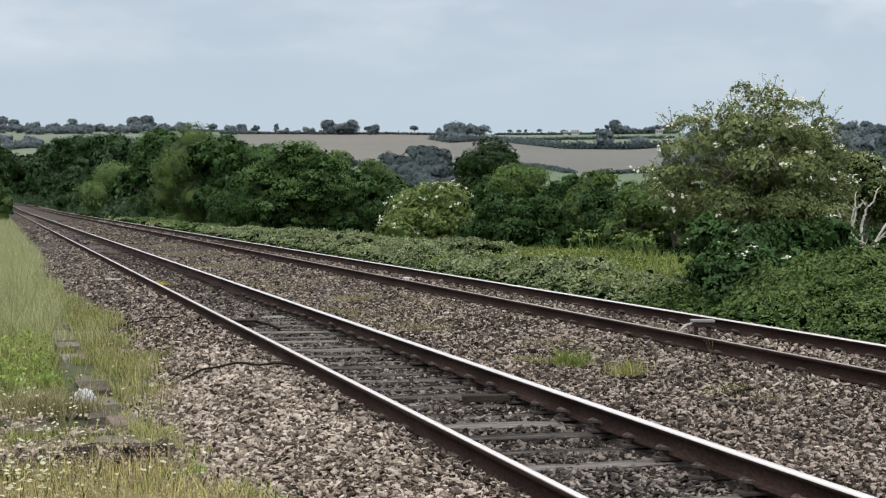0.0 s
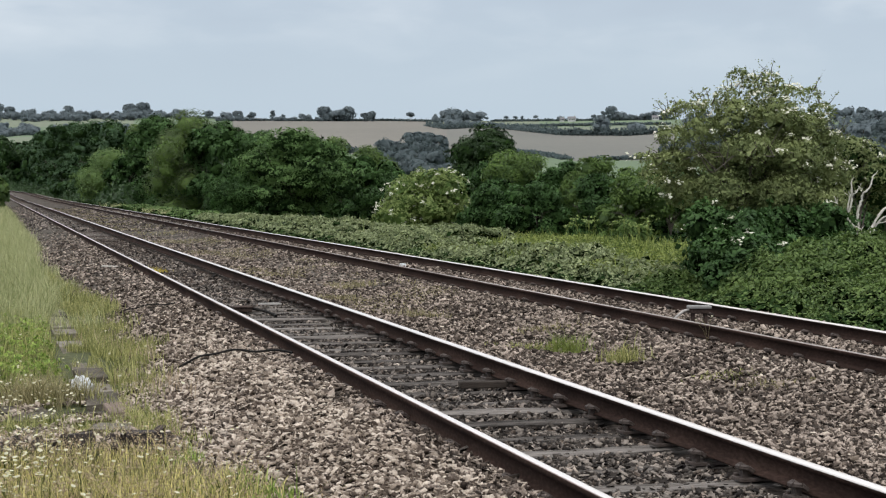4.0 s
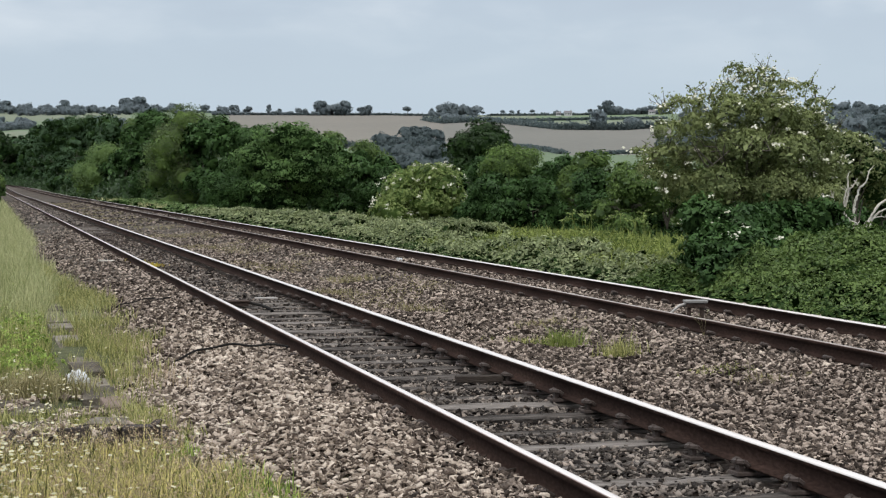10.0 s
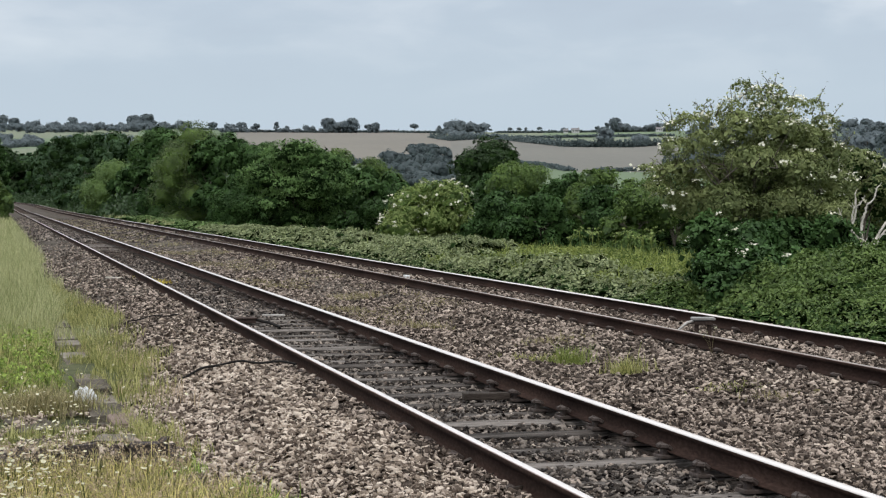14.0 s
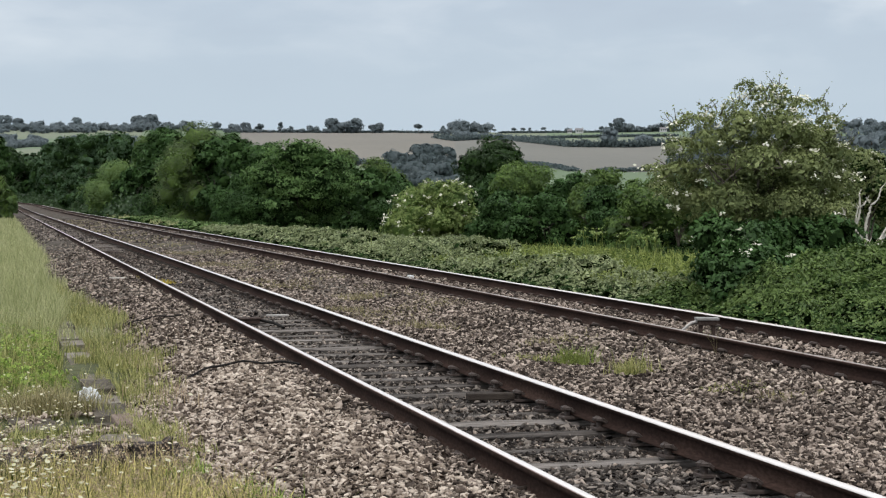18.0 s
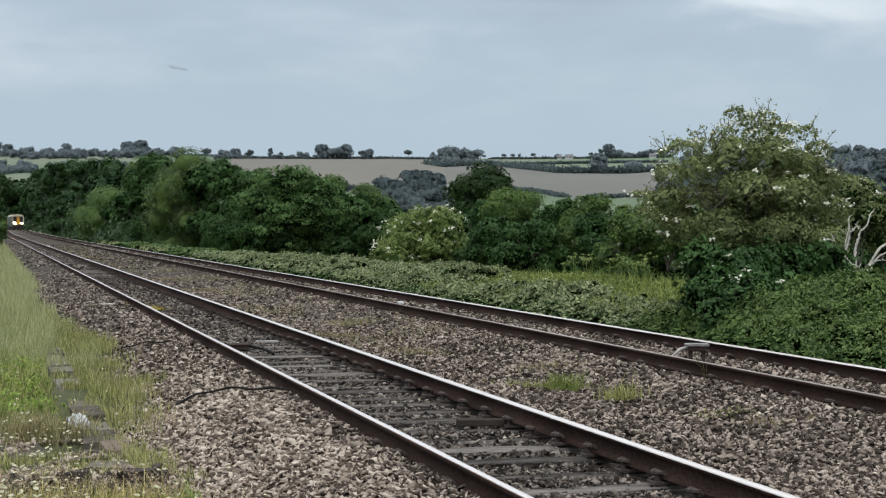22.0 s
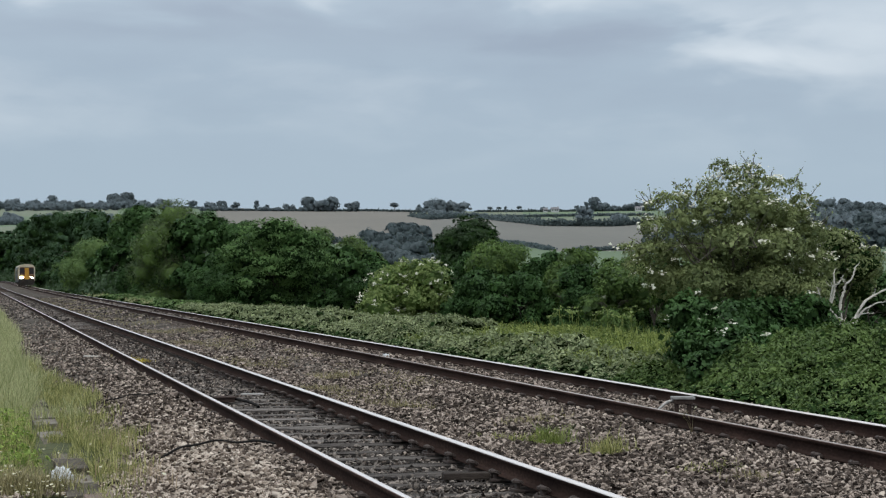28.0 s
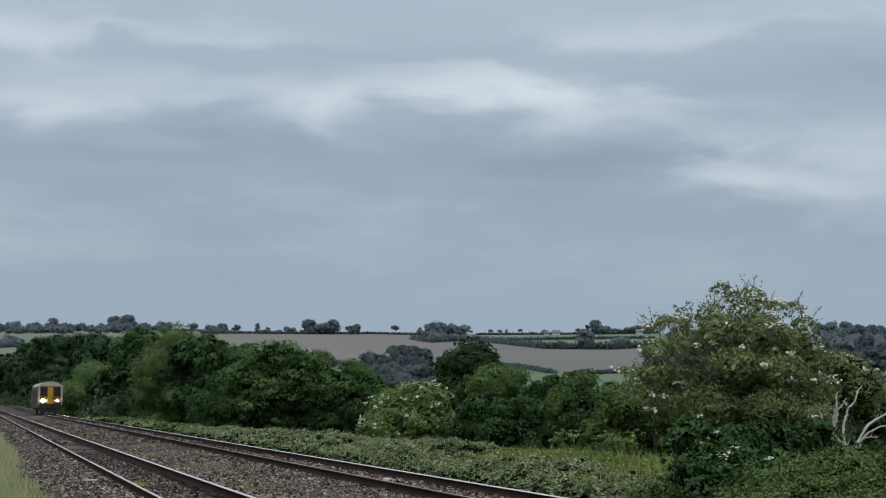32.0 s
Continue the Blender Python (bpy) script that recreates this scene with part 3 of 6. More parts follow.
def sleeper_mesh(rng):
    bm = bmesh.new()
    nx, ny = 9, 4
    L, W, D = 1.28, 0.127, 0.13
    rows = []
    for i in range(nx):
        x = -L + 2 * L * i / (nx - 1)
        row = []
        for j in range(ny):
            y = (-W + 2 * W * j / (ny - 1)) + rng.normal(0, 0.006)
            drop = 0.012 if j in (0, ny - 1) else 0.0
            row.append(bm.verts.new((x + rng.normal(0, 0.02), y + (rng.normal(0, 0.014) if j in (0, ny - 1) else 0), -drop - abs(rng.normal(0, 0.012)))))
        rows.append(row)
    for i in range(nx - 1):
        for j in range(ny - 1):
            bm.faces.new((rows[i][j], rows[i + 1][j], rows[i + 1][j + 1], rows[i][j + 1]))
    edge = [e for e in bm.edges if e.is_boundary]
    got = bmesh.ops.extrude_edge_only(bm, edges=edge)
    for v in got["geom"]:
        if isinstance(v, bmesh.types.BMVert):
            v.co.z = -D
    bmesh.ops.recalc_face_normals(bm, faces=bm.faces)
    me = bpy.data.meshes.new("sleeper")
    bm.to_mesh(me)
    bm.free()
    me.materials.append(SLEEPER)
    return me


def chair_mesh():
    """Cast baseplate with a sprung steel clip looped over the rail foot on either side."""
    bm = bmesh.new()
    box(bm, -0.15, 0.15, -0.075, 0.075, -0.004, 0.018, 0.005)
    for s in (-1, 1):
        box(bm, s * 0.1 - 0.018, s * 0.1 + 0.018, -0.03, 0.03, 0.014, 0.07, 0.006)
        loop = [(s * 0.06, -0.055, 0.055), (s * 0.095, -0.06, 0.08), (s * 0.135, -0.035, 0.082), (s * 0.135, 0.02, 0.078), (s * 0.1, 0.05, 0.085), (s * 0.06, 0.035, 0.06)]
        for a, b in zip(loop, loop[1:]):
            rod(bm, a, b, 0.017, 6)
        rod(bm, (s * 0.128, 0.052, 0.012), (s * 0.128, 0.052, 0.034), 0.018, 8)
    me = bpy.data.meshes.new("rail_chair")
    bm.to_mesh(me)
    bm.free()
    me.materials.append(CLIP)
    return me


def build_track(c, heads, near_from, near_to, label, top):
    rng = np.random.default_rng(int(c * 10))
    track = tagged(new("railway_track"), label, "railway track", "the two running lines")
    for s, head in zip((-0.5, 0.5), heads):
        child("rail", rail_mesh(c + s * GAUGE, head, -1 if s > 0 else 1), track, label="rust-brown steel rail with a worn bright top")
    kinds = [sleeper_mesh(rng) for _ in range(7)]
    chair = chair_mesh()
    far = []
    y = near_from
    k = 0
    while y < 420:
        tilt = rng.normal(0, 1.3)
        if y < near_to:
            sl = child("sleeper", kinds[k % 7], track, pose(c + rng.normal(0, 0.015), y + rng.normal(0, 0.02), top - 0.008 + rng.normal(0, 0.01) - 0.05 * float(ease(21, 36, y)), 0, 0, tilt))
            if y < 32:
                for s in (-0.5, 0.5):
                    child("rail_chair", chair, sl, pose(s * GAUGE, 0, 0.004))
        elif y < 260:
            far.append((c, y))
        if k * 0.7 < 80:
            far.append((c, near_from - 0.7 - 0.7 * k))
        y += 0.7
        k += 1
    V, F = [], []
    cube = np.array([(-1, -1, -1), (1, -1, -1), (1, 1, -1), (-1, 1, -1), (-1, -1, 0), (1, -1, 0), (1, 1, 0), (-1, 1, 0.0)]) * [1.28, 0.125, 0.12]
    quad = np.array([(4, 5, 6, 7), (0, 1, 5, 4), (1, 2, 6, 5), (2, 3, 7, 6), (3, 0, 4, 7)])
    for i, (x, yy) in enumerate(far):
        V.append(cube + [x, yy, top - 0.042 + rng.normal(0, 0.008)])
        F.append(quad + 8 * i)
    child("sleepers_far_off", mesh_of("sleepers_far_off", np.concatenate(V), np.concatenate(F), SLEEPER), track, kind="stuff")
    return track


build_track(TRACKS[0], (BRIGHT, BRIGHT), 3.2, 62, "old wooden-sleepered railway track with polished rusty rails in ballast", 0.0)
build_track(TRACKS[1], (DULL, BRIGHT), 11.5, 62, "second railway track with rusty rails half sunk in ballast", -0.01)


# ---------------------------------------------------------------- trees and bushes
def clump_points(rng, B, n, clump, per, layered=0.0, inner=0.72):
    """Leaf places in sprays over the skins of overlapping lobes (x, y, z, rx, ry, rz), with the way each faces.
    layered: how far the sprays lie flat, in tiers, rather than follow the skin."""
    B = np.array(B, float)
    area = B[:, 3] * B[:, 4] + B[:, 3] * B[:, 5] + B[:, 4] * B[:, 5]
    pick = rng.choice(len(B), n, p=area / area.sum())
    d = rng.normal(size=(n, 3))
    d[:, 2] = d[:, 2] * 0.9 + 0.3
    d = unit(d)
    c = B[pick, :3] + d * B[pick, 3:] * (rng.uniform(0.72, 1.06, n) + 0.07 * rng.normal(size=n))[:, None]
    # none deep inside a neighbouring lobe
    deep = np.zeros(n, bool)
    for b in B:
        deep |= (((c - b[:3]) / b[3:]) ** 2).sum(1) < inner ** 2 * 0.8
    c, d, pick = c[~deep], d[~deep], pick[~deep]
    n = len(c)
    face = unit(d / B[pick, 3:] * B[pick, 3:].mean(1)[:, None])
    flat = unit(face * (1 - layered) + np.array([[0, 0, 1.0]]) * layered)
    off = rng.normal(size=(n, per, 3))
    off = off / (np.linalg.norm(off, axis=2)[..., None] + 1e-9) * rng.uniform(0.1, 1, (n, per, 1)) ** 0.5
    lay = (off * flat[:, None]).sum(2)[..., None] * flat[:, None]
    reach = (clump * np.exp(rng.normal(0, 0.35, n)))[:, None, None]
    P = c[:, None] + (off - 0.72 * lay) * reach
    droop = ((P - c[:, None]) ** 2).sum(2)[..., None] / reach
    P = P - droop * [0, 0, 0.25]
    way = unit((face[:, None] + 0.55 * (P - c[:, None]) / reach + 0.35 * rng.normal(size=(n, 1, 3))).reshape(-1, 3))
    return P.reshape(-1, 3), way


def lobes(rng, w, h, base, count, squash=0.8):
    """Lobes that fill an egg-shaped crown of width w between the heights base and h."""
    out = []
    mid, half = (h + base) / 2, (h - base) / 2
    for _ in range(count):
        u = rng.uniform(-1, 1)
        ring = math.sqrt(max(0.0, 1 - abs(u) ** 2.2))
        a, q = rng.uniform(0, 2 * math.pi), rng.uniform(0.25, 0.78)
        s = rng.uniform(0.24, 0.42)
        out.append((ring * q * w / 2 * math.cos(a), ring * q * w / 2 * math.sin(a), mid + u * half * 0.8, s * w * 0.62, s * w * 0.62, s * w * 0.62 * squash))
    top = max(b[2] + b[5] for b in out)
    k = (h - base) / (top - base)
    return [(b[0], b[1], base + (b[2] - base) * k, *b[3:]) for b in out]


def limbs(rng, w, h, base, count, thick, spread=0.42):
    lines = []
    trunk_top = base + (h - base) * 0.45
    ts = np.linspace(0, 1, 6)
    trunk = np.stack([0.08 * w * np.sin(ts * 3 + rng.uniform(0, 6)) * ts, 0.08 * w * np.sin(ts * 2.3 + rng.uniform(0, 6)) * ts, ts * trunk_top], 1)
    lines.append((trunk, thick * (1 - 0.55 * ts)))
    for _ in range(count):
        t0 = rng.uniform(0.25, 1.0)
        start = trunk[0] * (1 - t0) + trunk[-1] * t0
        start = np.array([np.interp(t0, ts, trunk[:, k]) for k in range(3)])
        a = rng.uniform(0, 2 * math.pi)
        q0 = rng.uniform(0.5, 1)
        end = np.array([math.cos(a) * w * spread * q0, math.sin(a) * w * spread * q0, base + (h - base) * rng.uniform(0.4, 1.02 - 0.4 * q0)])
        q = np.linspace(0, 1, 6)[:, None]
        arc = start + (end - start) * q + np.array([0, 0, 1]) * np.sin(q * math.pi) * 0.09 * w + rng.normal(0, 0.018 * w, (6, 3)) * q
        r0 = thick * 0.5 * rng.uniform(0.6, 1)
        lines.append((arc, r0 * (1 - 0.85 * q[:, 0])))
        for _ in range(2):
            k = rng.integers(2, 5)
            tip = arc[k] + np.array([rng.normal(0, 0.1 * w), rng.normal(0, 0.1 * w), rng.uniform(0.0, 0.12) * h])
            u = np.linspace(0, 1, 4)[:, None]
            lines.append((arc[k] + (tip - arc[k]) * u + rng.normal(0, 0.01 * w, (4, 3)) * u, r0 * 0.4 * (1 - 0.85 * u[:, 0])))
    return tubes(lines, 5)


def lump(rng, b, k):
    """The close inner foliage of one lobe: an uneven mass of small facets."""
    global LUMP
    if LUMP is None:
        bm = bmesh.new()
        bmesh.ops.create_icosphere(bm, subdivisions=2, radius=1)
        LUMP = np.array([v.co[:] for v in bm.verts]), np.array([[v.index for v in f.verts] for f in bm.faces])
        bm.free()
    v, f = LUMP
    r = k * (1 + 0.2 * np.clip(rng.normal(size=(len(v), 1)), -1.8, 1.8))
    q = v * np.array(b[3:]) * r + np.array(b[:3])
    q[:, 2] = np.maximum(q[:, 2], -0.1)
    return q, f


LUMP = None


def crown_tree(name, seed, x, y, w, h, leaf, n, mat, label, base=0.4, count=16, per=26, blossom=0, category="tree", squash=0.8, group="", shape=None, spray=0.045, bare=9, dense=0.6, layered=0.25, loose=0.6, blossom_low=-9.0, heart=None, umbel=0.045, sprigs=0):
    rng = np.random.default_rng(seed)
    z = float(ground(np.array(x), np.array(y)))
    tree = tagged(new(name), label, category, group)
    tree.matrix_basis = pose(x, y, z, 0, 0, -math.degrees(HEADING))
    V, F = limbs(rng, w, h, base, bare, max(0.05, 0.022 * w))
    child("trunk", mesh_of("trunk", V, F, BARK, smooth=True), tree)
    B = list(shape) if shape else lobes(rng, w, h, base, count, squash)
    P, way = clump_points(rng, B, n // per, spray * w, per, layered)
    keep = P[:, 2] > 0.02
    outer = soft_leaves(rng, P[keep], way[keep], leaf, loose)
    layers, slots = [outer], [0]
    if dense:
        # coarser foliage behind the outer sprays, and the close heart of each large lobe, in a leaf coloured darker as
        # shade
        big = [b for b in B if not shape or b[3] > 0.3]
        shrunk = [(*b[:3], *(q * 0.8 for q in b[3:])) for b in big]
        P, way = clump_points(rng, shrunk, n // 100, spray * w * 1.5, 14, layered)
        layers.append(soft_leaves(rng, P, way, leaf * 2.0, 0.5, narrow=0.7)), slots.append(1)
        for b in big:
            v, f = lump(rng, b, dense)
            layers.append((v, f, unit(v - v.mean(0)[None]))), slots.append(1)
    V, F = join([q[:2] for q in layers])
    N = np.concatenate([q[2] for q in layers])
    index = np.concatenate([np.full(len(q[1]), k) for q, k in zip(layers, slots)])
    # the heart takes a darker leaf that paints in the inner shade
    child("crown", mesh_of("crown", V, F, [mat, heart or {"grey_green_willow_leaf": LEAF_MID, "light_green_sallow_leaf": LEAF_MID, "mid_green_leaf": LEAF_SHADE, "pale_elder_leaf": LEAF_MID}.get(mat.name, LEAF_CORE_SHADE)], index, normals=N), tree)
    if sprigs:
        # thin shoots that stand out of the upper crown
        BB = np.array([b for b in B if b[2] > 0.6 * h])
        lines, tips, ways = [], [], []
        for k in rng.integers(0, len(BB), sprigs):
            d = rng.normal(size=3) * [0.8, 0.8, 0.5] + [0, 0, 0.75]
            d /= np.linalg.norm(d)
            a = BB[k, :3] + d * BB[k, 3:] * 0.6
            b = a + d * (BB[k, 3:] * 0.4 + rng.uniform(0.1, 0.3))
            lines.append((np.stack([a, (a + b) / 2 + rng.normal(0, 0.02, 3), b]), np.array([0.009, 0.007, 0.004])))
            for q in rng.uniform(0.45, 1.05, 9):
                tips.append(a + (b - a) * q + rng.normal(0, 0.035, 3)), ways.append(d)
        V, F = tubes(lines, 4)
        child("twig_growth", mesh_of("twig_growth", V, F, BARK), tree, label="thin grey-brown shoots", kind="stuff")
        V, F, N = soft_leaves(rng, np.array(tips), np.array(ways), leaf, 0.9)
        child("shoot_leaves", mesh_of("shoot_leaves", V, F, mat, normals=N), tree, kind="stuff")
    if blossom:
        BB = np.array([b for b in B if b[2] > blossom_low])
        pk = rng.choice(len(BB), blossom, p=BB[:, 3] / BB[:, 3].sum())
        dd = unit(rng.normal(size=(blossom, 3)) + [0, -0.3, 0.7])
        top = BB[pk, :3] + dd * BB[pk, 3:] * 1.12
        size = umbel * np.exp(rng.normal(0, 0.35, blossom))
        Q = np.repeat(top, 12, 0) + rng.normal(0, 1, (blossom * 12, 3)) * [1, 1, 0.6] * np.repeat(size, 12)[:, None]
        V, F, N = soft_leaves(rng, Q, np.tile([[0.0, -0.4, 0.9]], (len(Q), 1)), umbel * 0.55, 0.5, narrow=0.9)
        child("blossom", mesh_of("blossom", V, F, BLOSSOM, normals=N), tree, label="flat cream-white elder flower heads")
    return tree


def build_near_trees():
    # the big elder above the brambles: lobes across, back, up and their radius
    elder = [(u, v, z, r, r * 1.1, r * f) for u, v, z, r, f in (
        (-0.18, 0, 4.1, 0.16, 0.9), (0.12, 0, 3.92, 0.22, 0.8), (0.25, 0, 3.7, 0.3, 0.7), (0.45, 0.1, 4.0, 0.2, 0.8), (-0.35, 0, 3.72, 0.24, 0.7), (0.75, 0, 3.72, 0.28, 0.7), (1.2, 0, 3.72, 0.18, 0.8), (1.42, 0.1, 3.42, 0.22, 0.8), (-0.7, 0, 3.5, 0.2, 0.7), (-0.95, 0, 3.66, 0.1, 0.8), (-1.05, 0, 3.4, 0.22, 0.7),
        (-1.25, 0, 3.5, 0.15, 0.7), (-1.5, 0, 3.36, 0.15, 0.7), (-0.2, -0.2, 3.3, 0.46, 0.75), (0.5, -0.2, 3.25, 0.52, 0.75), (1.1, 0, 3.05, 0.44, 0.75), (-0.85, -0.1, 3.05, 0.38, 0.7), (-1.4, 0, 2.95, 0.3, 0.7), (1.55, 0.1, 2.8, 0.34, 0.8),
        (0.0, -0.4, 2.6, 0.6, 0.7), (0.8, -0.4, 2.5, 0.6, 0.7), (-0.75, 0.3, 2.45, 0.5, 0.7), (1.6, 0.1, 2.2, 0.42, 0.8), (-1.45, 0, 2.5, 0.34, 0.6), (-1.92, -0.1, 2.52, 0.2, 0.6), (-1.75, -0.1, 2.2, 0.26, 0.6), (-1.15, 0.3, 1.95, 0.45, 0.7),
        (-0.4, -0.4, 1.9, 0.58, 0.75), (0.6, -0.5, 1.8, 0.62, 0.75), (1.4, -0.2, 1.6, 0.52, 0.8), (0.2, 0.6, 2.4, 0.8, 0.8), (0.9, 0.6, 2.8, 0.6, 0.8))]
    crown_tree("elder_tree", 21, 13.9, 29.6, 3.5, 4.05, 0.0235, 64000, LEAF_ELDER, "sprawling elder tree with cream flower heads and bare twigs", 0.7, 24, 12, 130, shape=elder, umbel=0.046, spray=0.034, bare=34, dense=0.3, layered=0.3, loose=0.9, blossom_low=1.9, heart=LEAF_ELDER, sprigs=110)
    low = [(u, v, z, r, r, r * 0.8) for u, v, z, r in ((-0.7, 0, 0.6, 0.6), (0.1, -0.3, 0.7, 0.75), (0.9, -0.2, 0.75, 0.75), (1.5, 0, 0.6, 0.6), (0.4, -0.4, 1.2, 0.6), (1.2, -0.3, 1.25, 0.55), (-0.4, 0, 1.1, 0.5), (-0.75, -1.3, 0.75, 0.6), (-0.35, -2.0, 0.7, 0.55), (-0.8, -1.9, 0.4, 0.5), (-0.9, -0.5, 1.3, 0.5), (-0.3, -1.2, 1.2, 0.5), (0.4, -1.2, 0.6, 0.6), (-0.6, -0.5, 0.9, 0.5))]
    crown_tree("elder_bush", 22, 13.8, 29.1, 3.2, 1.9, 0.042, 26000, LEAF_DARK, "dark green lower elder growth and nettles under the tree", -0.1, 16, 14, 18, category="bush", shape=low)
    x, y = spot(1532, 38)
    crown_tree("elder_tree", 23, x, y, 2.3, 3.15, 0.03, 15000, LEAF_ELDER, "smaller flowering elder behind a dead bleached bush", 1.5, 9, 12, 34)
    x, y = spot(1570, 41)
    crown_tree("thorn_bush", 29, x, y, 3.0, 2.2, 0.04, 12000, LEAF_DARK, "dark shaded thorn bush behind the dead branches", -0.1, 12, 14, category="bush")
    crown_tree("elder_bush", 24, 16.81, 65.9, 3.9, 2.75, 0.042, 30000, LEAF_LIGHT, "rounded pale green elder bush with cream flowers", -0.1, 20, 16, 120, category="bush", umbel=0.055)
    crown_tree("hawthorn_tree", 25, 16.4, 93.9, 6.2, 5.4, 0.055, 46000, LEAF_HAWTHORN, "dark green bushy hawthorn with layered sprays beside the railway", -0.2, 30, 46, squash=0.5, spray=0.085, layered=0.85, heart=LEAF_CORE_SHADE)
    crown_tree("oak_tree", 28, 45.5, 153.5, 7.7, 8.4, 0.085, 34000, LEAF_DEEP, "dark dense oak standing behind the hedge", 0.5, 20, 26)
    # the belt beside the line: bearing, depth, top level, width across
    for k, (u, D, top, wide, mat, name, label) in enumerate((
            (345, 152, 224, 150, LEAF_WILLOW, "willow_tree", "tall grey-green willow with soft foliage"), (215, 218, 292, 135, LEAF_SALLOW, "sallow_bush", "rounded light green sallow beside the line"),
            (660, 112, 282, 120, LEAF_MID, "lineside_tree", ""), (600, 118, 268, 100, LEAF_MID, "lineside_tree", ""), (455, 128, 258, 90, LEAF_DARK, "lineside_tree", ""), (405, 150, 242, 90, LEAF_DARK, "lineside_tree", ""), (285, 190, 230, 90, LEAF_DARK, "lineside_tree", ""),
            (250, 250, 247, 80, LEAF_MID, "lineside_tree", ""), (205, 285, 240, 90, LEAF_DARK, "lineside_tree", ""), (160, 315, 240, 90, LEAF_DARK, "lineside_tree", ""), (125, 365, 250, 70, LEAF_DARK, "lineside_tree", ""), (100, 420, 266, 60, LEAF_DARK, "lineside_tree", ""), (80, 480, 288, 46, LEAF_DARK, "lineside_tree", ""),
            (130, 300, 330, 60, LEAF_DARK, "lineside_tree", ""), (170, 270, 330, 90, LEAF_DARK, "lineside_tree", ""), (290, 170, 340, 90, LEAF_DARK, "lineside_tree", ""), (420, 125, 345, 110, LEAF_DARK, "lineside_tree", ""), (5, 760, 300, 60, LEAF_DARK, "lineside_tree", ""), (30, 780, 296, 60, LEAF_DARK, "lineside_tree", ""), (66, 560, 297, 56, LEAF_DARK, "lineside_tree", ""), (50, 620, 300, 56, LEAF_DARK, "lineside_tree", ""), (28, 690, 300, 56, LEAF_DARK, "lineside_tree", ""), (80, 520, 310, 50, LEAF_DARK, "lineside_tree", ""), (45, 720, 306, 60, LEAF_DARK, "lineside_tree", ""), (70, 640, 303, 60, LEAF_DARK, "lineside_tree", ""), (130, 340, 300, 60, LEAF_DARK, "lineside_tree", ""), (340, 175, 300, 110, LEAF_DARK, "lineside_tree", ""))):
        x, y = spot(u, D)
        w, h = wide * D / 3000, 1.95 + (362 - top) * D / 3000
        # beyond 240 m the dark leaf gives way to the haze-tinted one
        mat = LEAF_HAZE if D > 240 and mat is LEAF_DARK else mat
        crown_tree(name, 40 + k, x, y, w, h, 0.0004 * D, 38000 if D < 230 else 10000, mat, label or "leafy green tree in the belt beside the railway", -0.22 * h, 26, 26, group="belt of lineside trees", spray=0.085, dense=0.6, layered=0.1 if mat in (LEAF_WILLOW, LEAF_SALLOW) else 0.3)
    outline = ((30, 300), (60, 282), (80, 266), (100, 254), (130, 246), (170, 240), (200, 242), (240, 248), (255, 238), (290, 234), (335, 230), (370, 236), (420, 244), (450, 252), (520, 258), (560, 266), (600, 276), (640, 288), (690, 296), (730, 322))
    us, tops = zip(*outline)
    for k, u in enumerate(range(70, 720, 34)):
        D = (36000.0 / (u + 10) + 38 if u > 200 else 170 + 62000.0 / (u + 110)) * 1.12
        x, y = spot(u, D)
        top = float(np.interp(u, us, tops)) + 12
        # the far end of this row also wears the haze-tinted leaf
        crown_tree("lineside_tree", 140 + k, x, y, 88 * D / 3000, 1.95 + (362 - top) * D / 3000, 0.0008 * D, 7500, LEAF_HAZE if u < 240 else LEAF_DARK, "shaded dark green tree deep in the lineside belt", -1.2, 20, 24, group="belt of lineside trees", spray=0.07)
    for k, (u, D, top, wide, mat) in enumerate(((860, 82, 312, 120, LEAF_DARK), (925, 78, 293, 150, LEAF_MID), (1000, 76, 312, 110, LEAF_DARK), (1070, 74, 303, 140, LEAF_MID), (1145, 72, 312, 120, LEAF_MID), (880, 66, 350, 120, LEAF_DARK), (960, 62, 352, 130, LEAF_DARK),
                                                (1050, 62, 340, 130, LEAF_DARK), (1130, 58, 342, 130, LEAF_MID), (1200, 60, 320, 120, LEAF_DARK), (1290, 64, 318, 150, LEAF_MID), (1420, 66, 320, 170, LEAF_MID), (1520, 62, 318, 150, LEAF_DARK), (770, 84, 345, 120, LEAF_DARK), (700, 95, 335, 110, LEAF_DARK))):
        x, y = spot(u, D)
        crown_tree("hedge_bush", 60 + k, x, y, wide * D / 3000, 2.1 + (362 - top) * D / 3000, 0.046, 20000, mat, "overgrown green hedge bush of mixed scrub", -0.6, 18, 24, category="bush", group="overgrown hedge", spray=0.08)
    for k, (u, D, top, wide) in enumerate(((20, 560, 285, 70), (-5, 600, 280, 70), (45, 600, 290, 60), (-30, 640, 275, 80), (10, 680, 280, 70))):
        x, y = spot(u, D)
        crown_tree("lineside_tree", 180 + k, x, y, wide * D / 3000, 1.95 + (362 - top) * D / 3000, 0.0007 * D, 8000, LEAF_DEEP, "dark tree on the outside of the curve", -1.5, 18, 24, group="belt of lineside trees", spray=0.085)
    # left of the line
    for k, (u, D, top, wide) in enumerate(((-22, 172, 246, 84), (-30, 230, 236, 90), (-18, 300, 250, 60), (-60, 260, 230, 90), (-16, 240, 300, 66), (-20, 150, 320, 70), (-4, 150, 318, 56), (-2, 158, 292, 50), (-12, 165, 270, 60), (4, 146, 346, 40))):
        x, y = spot(u, D)
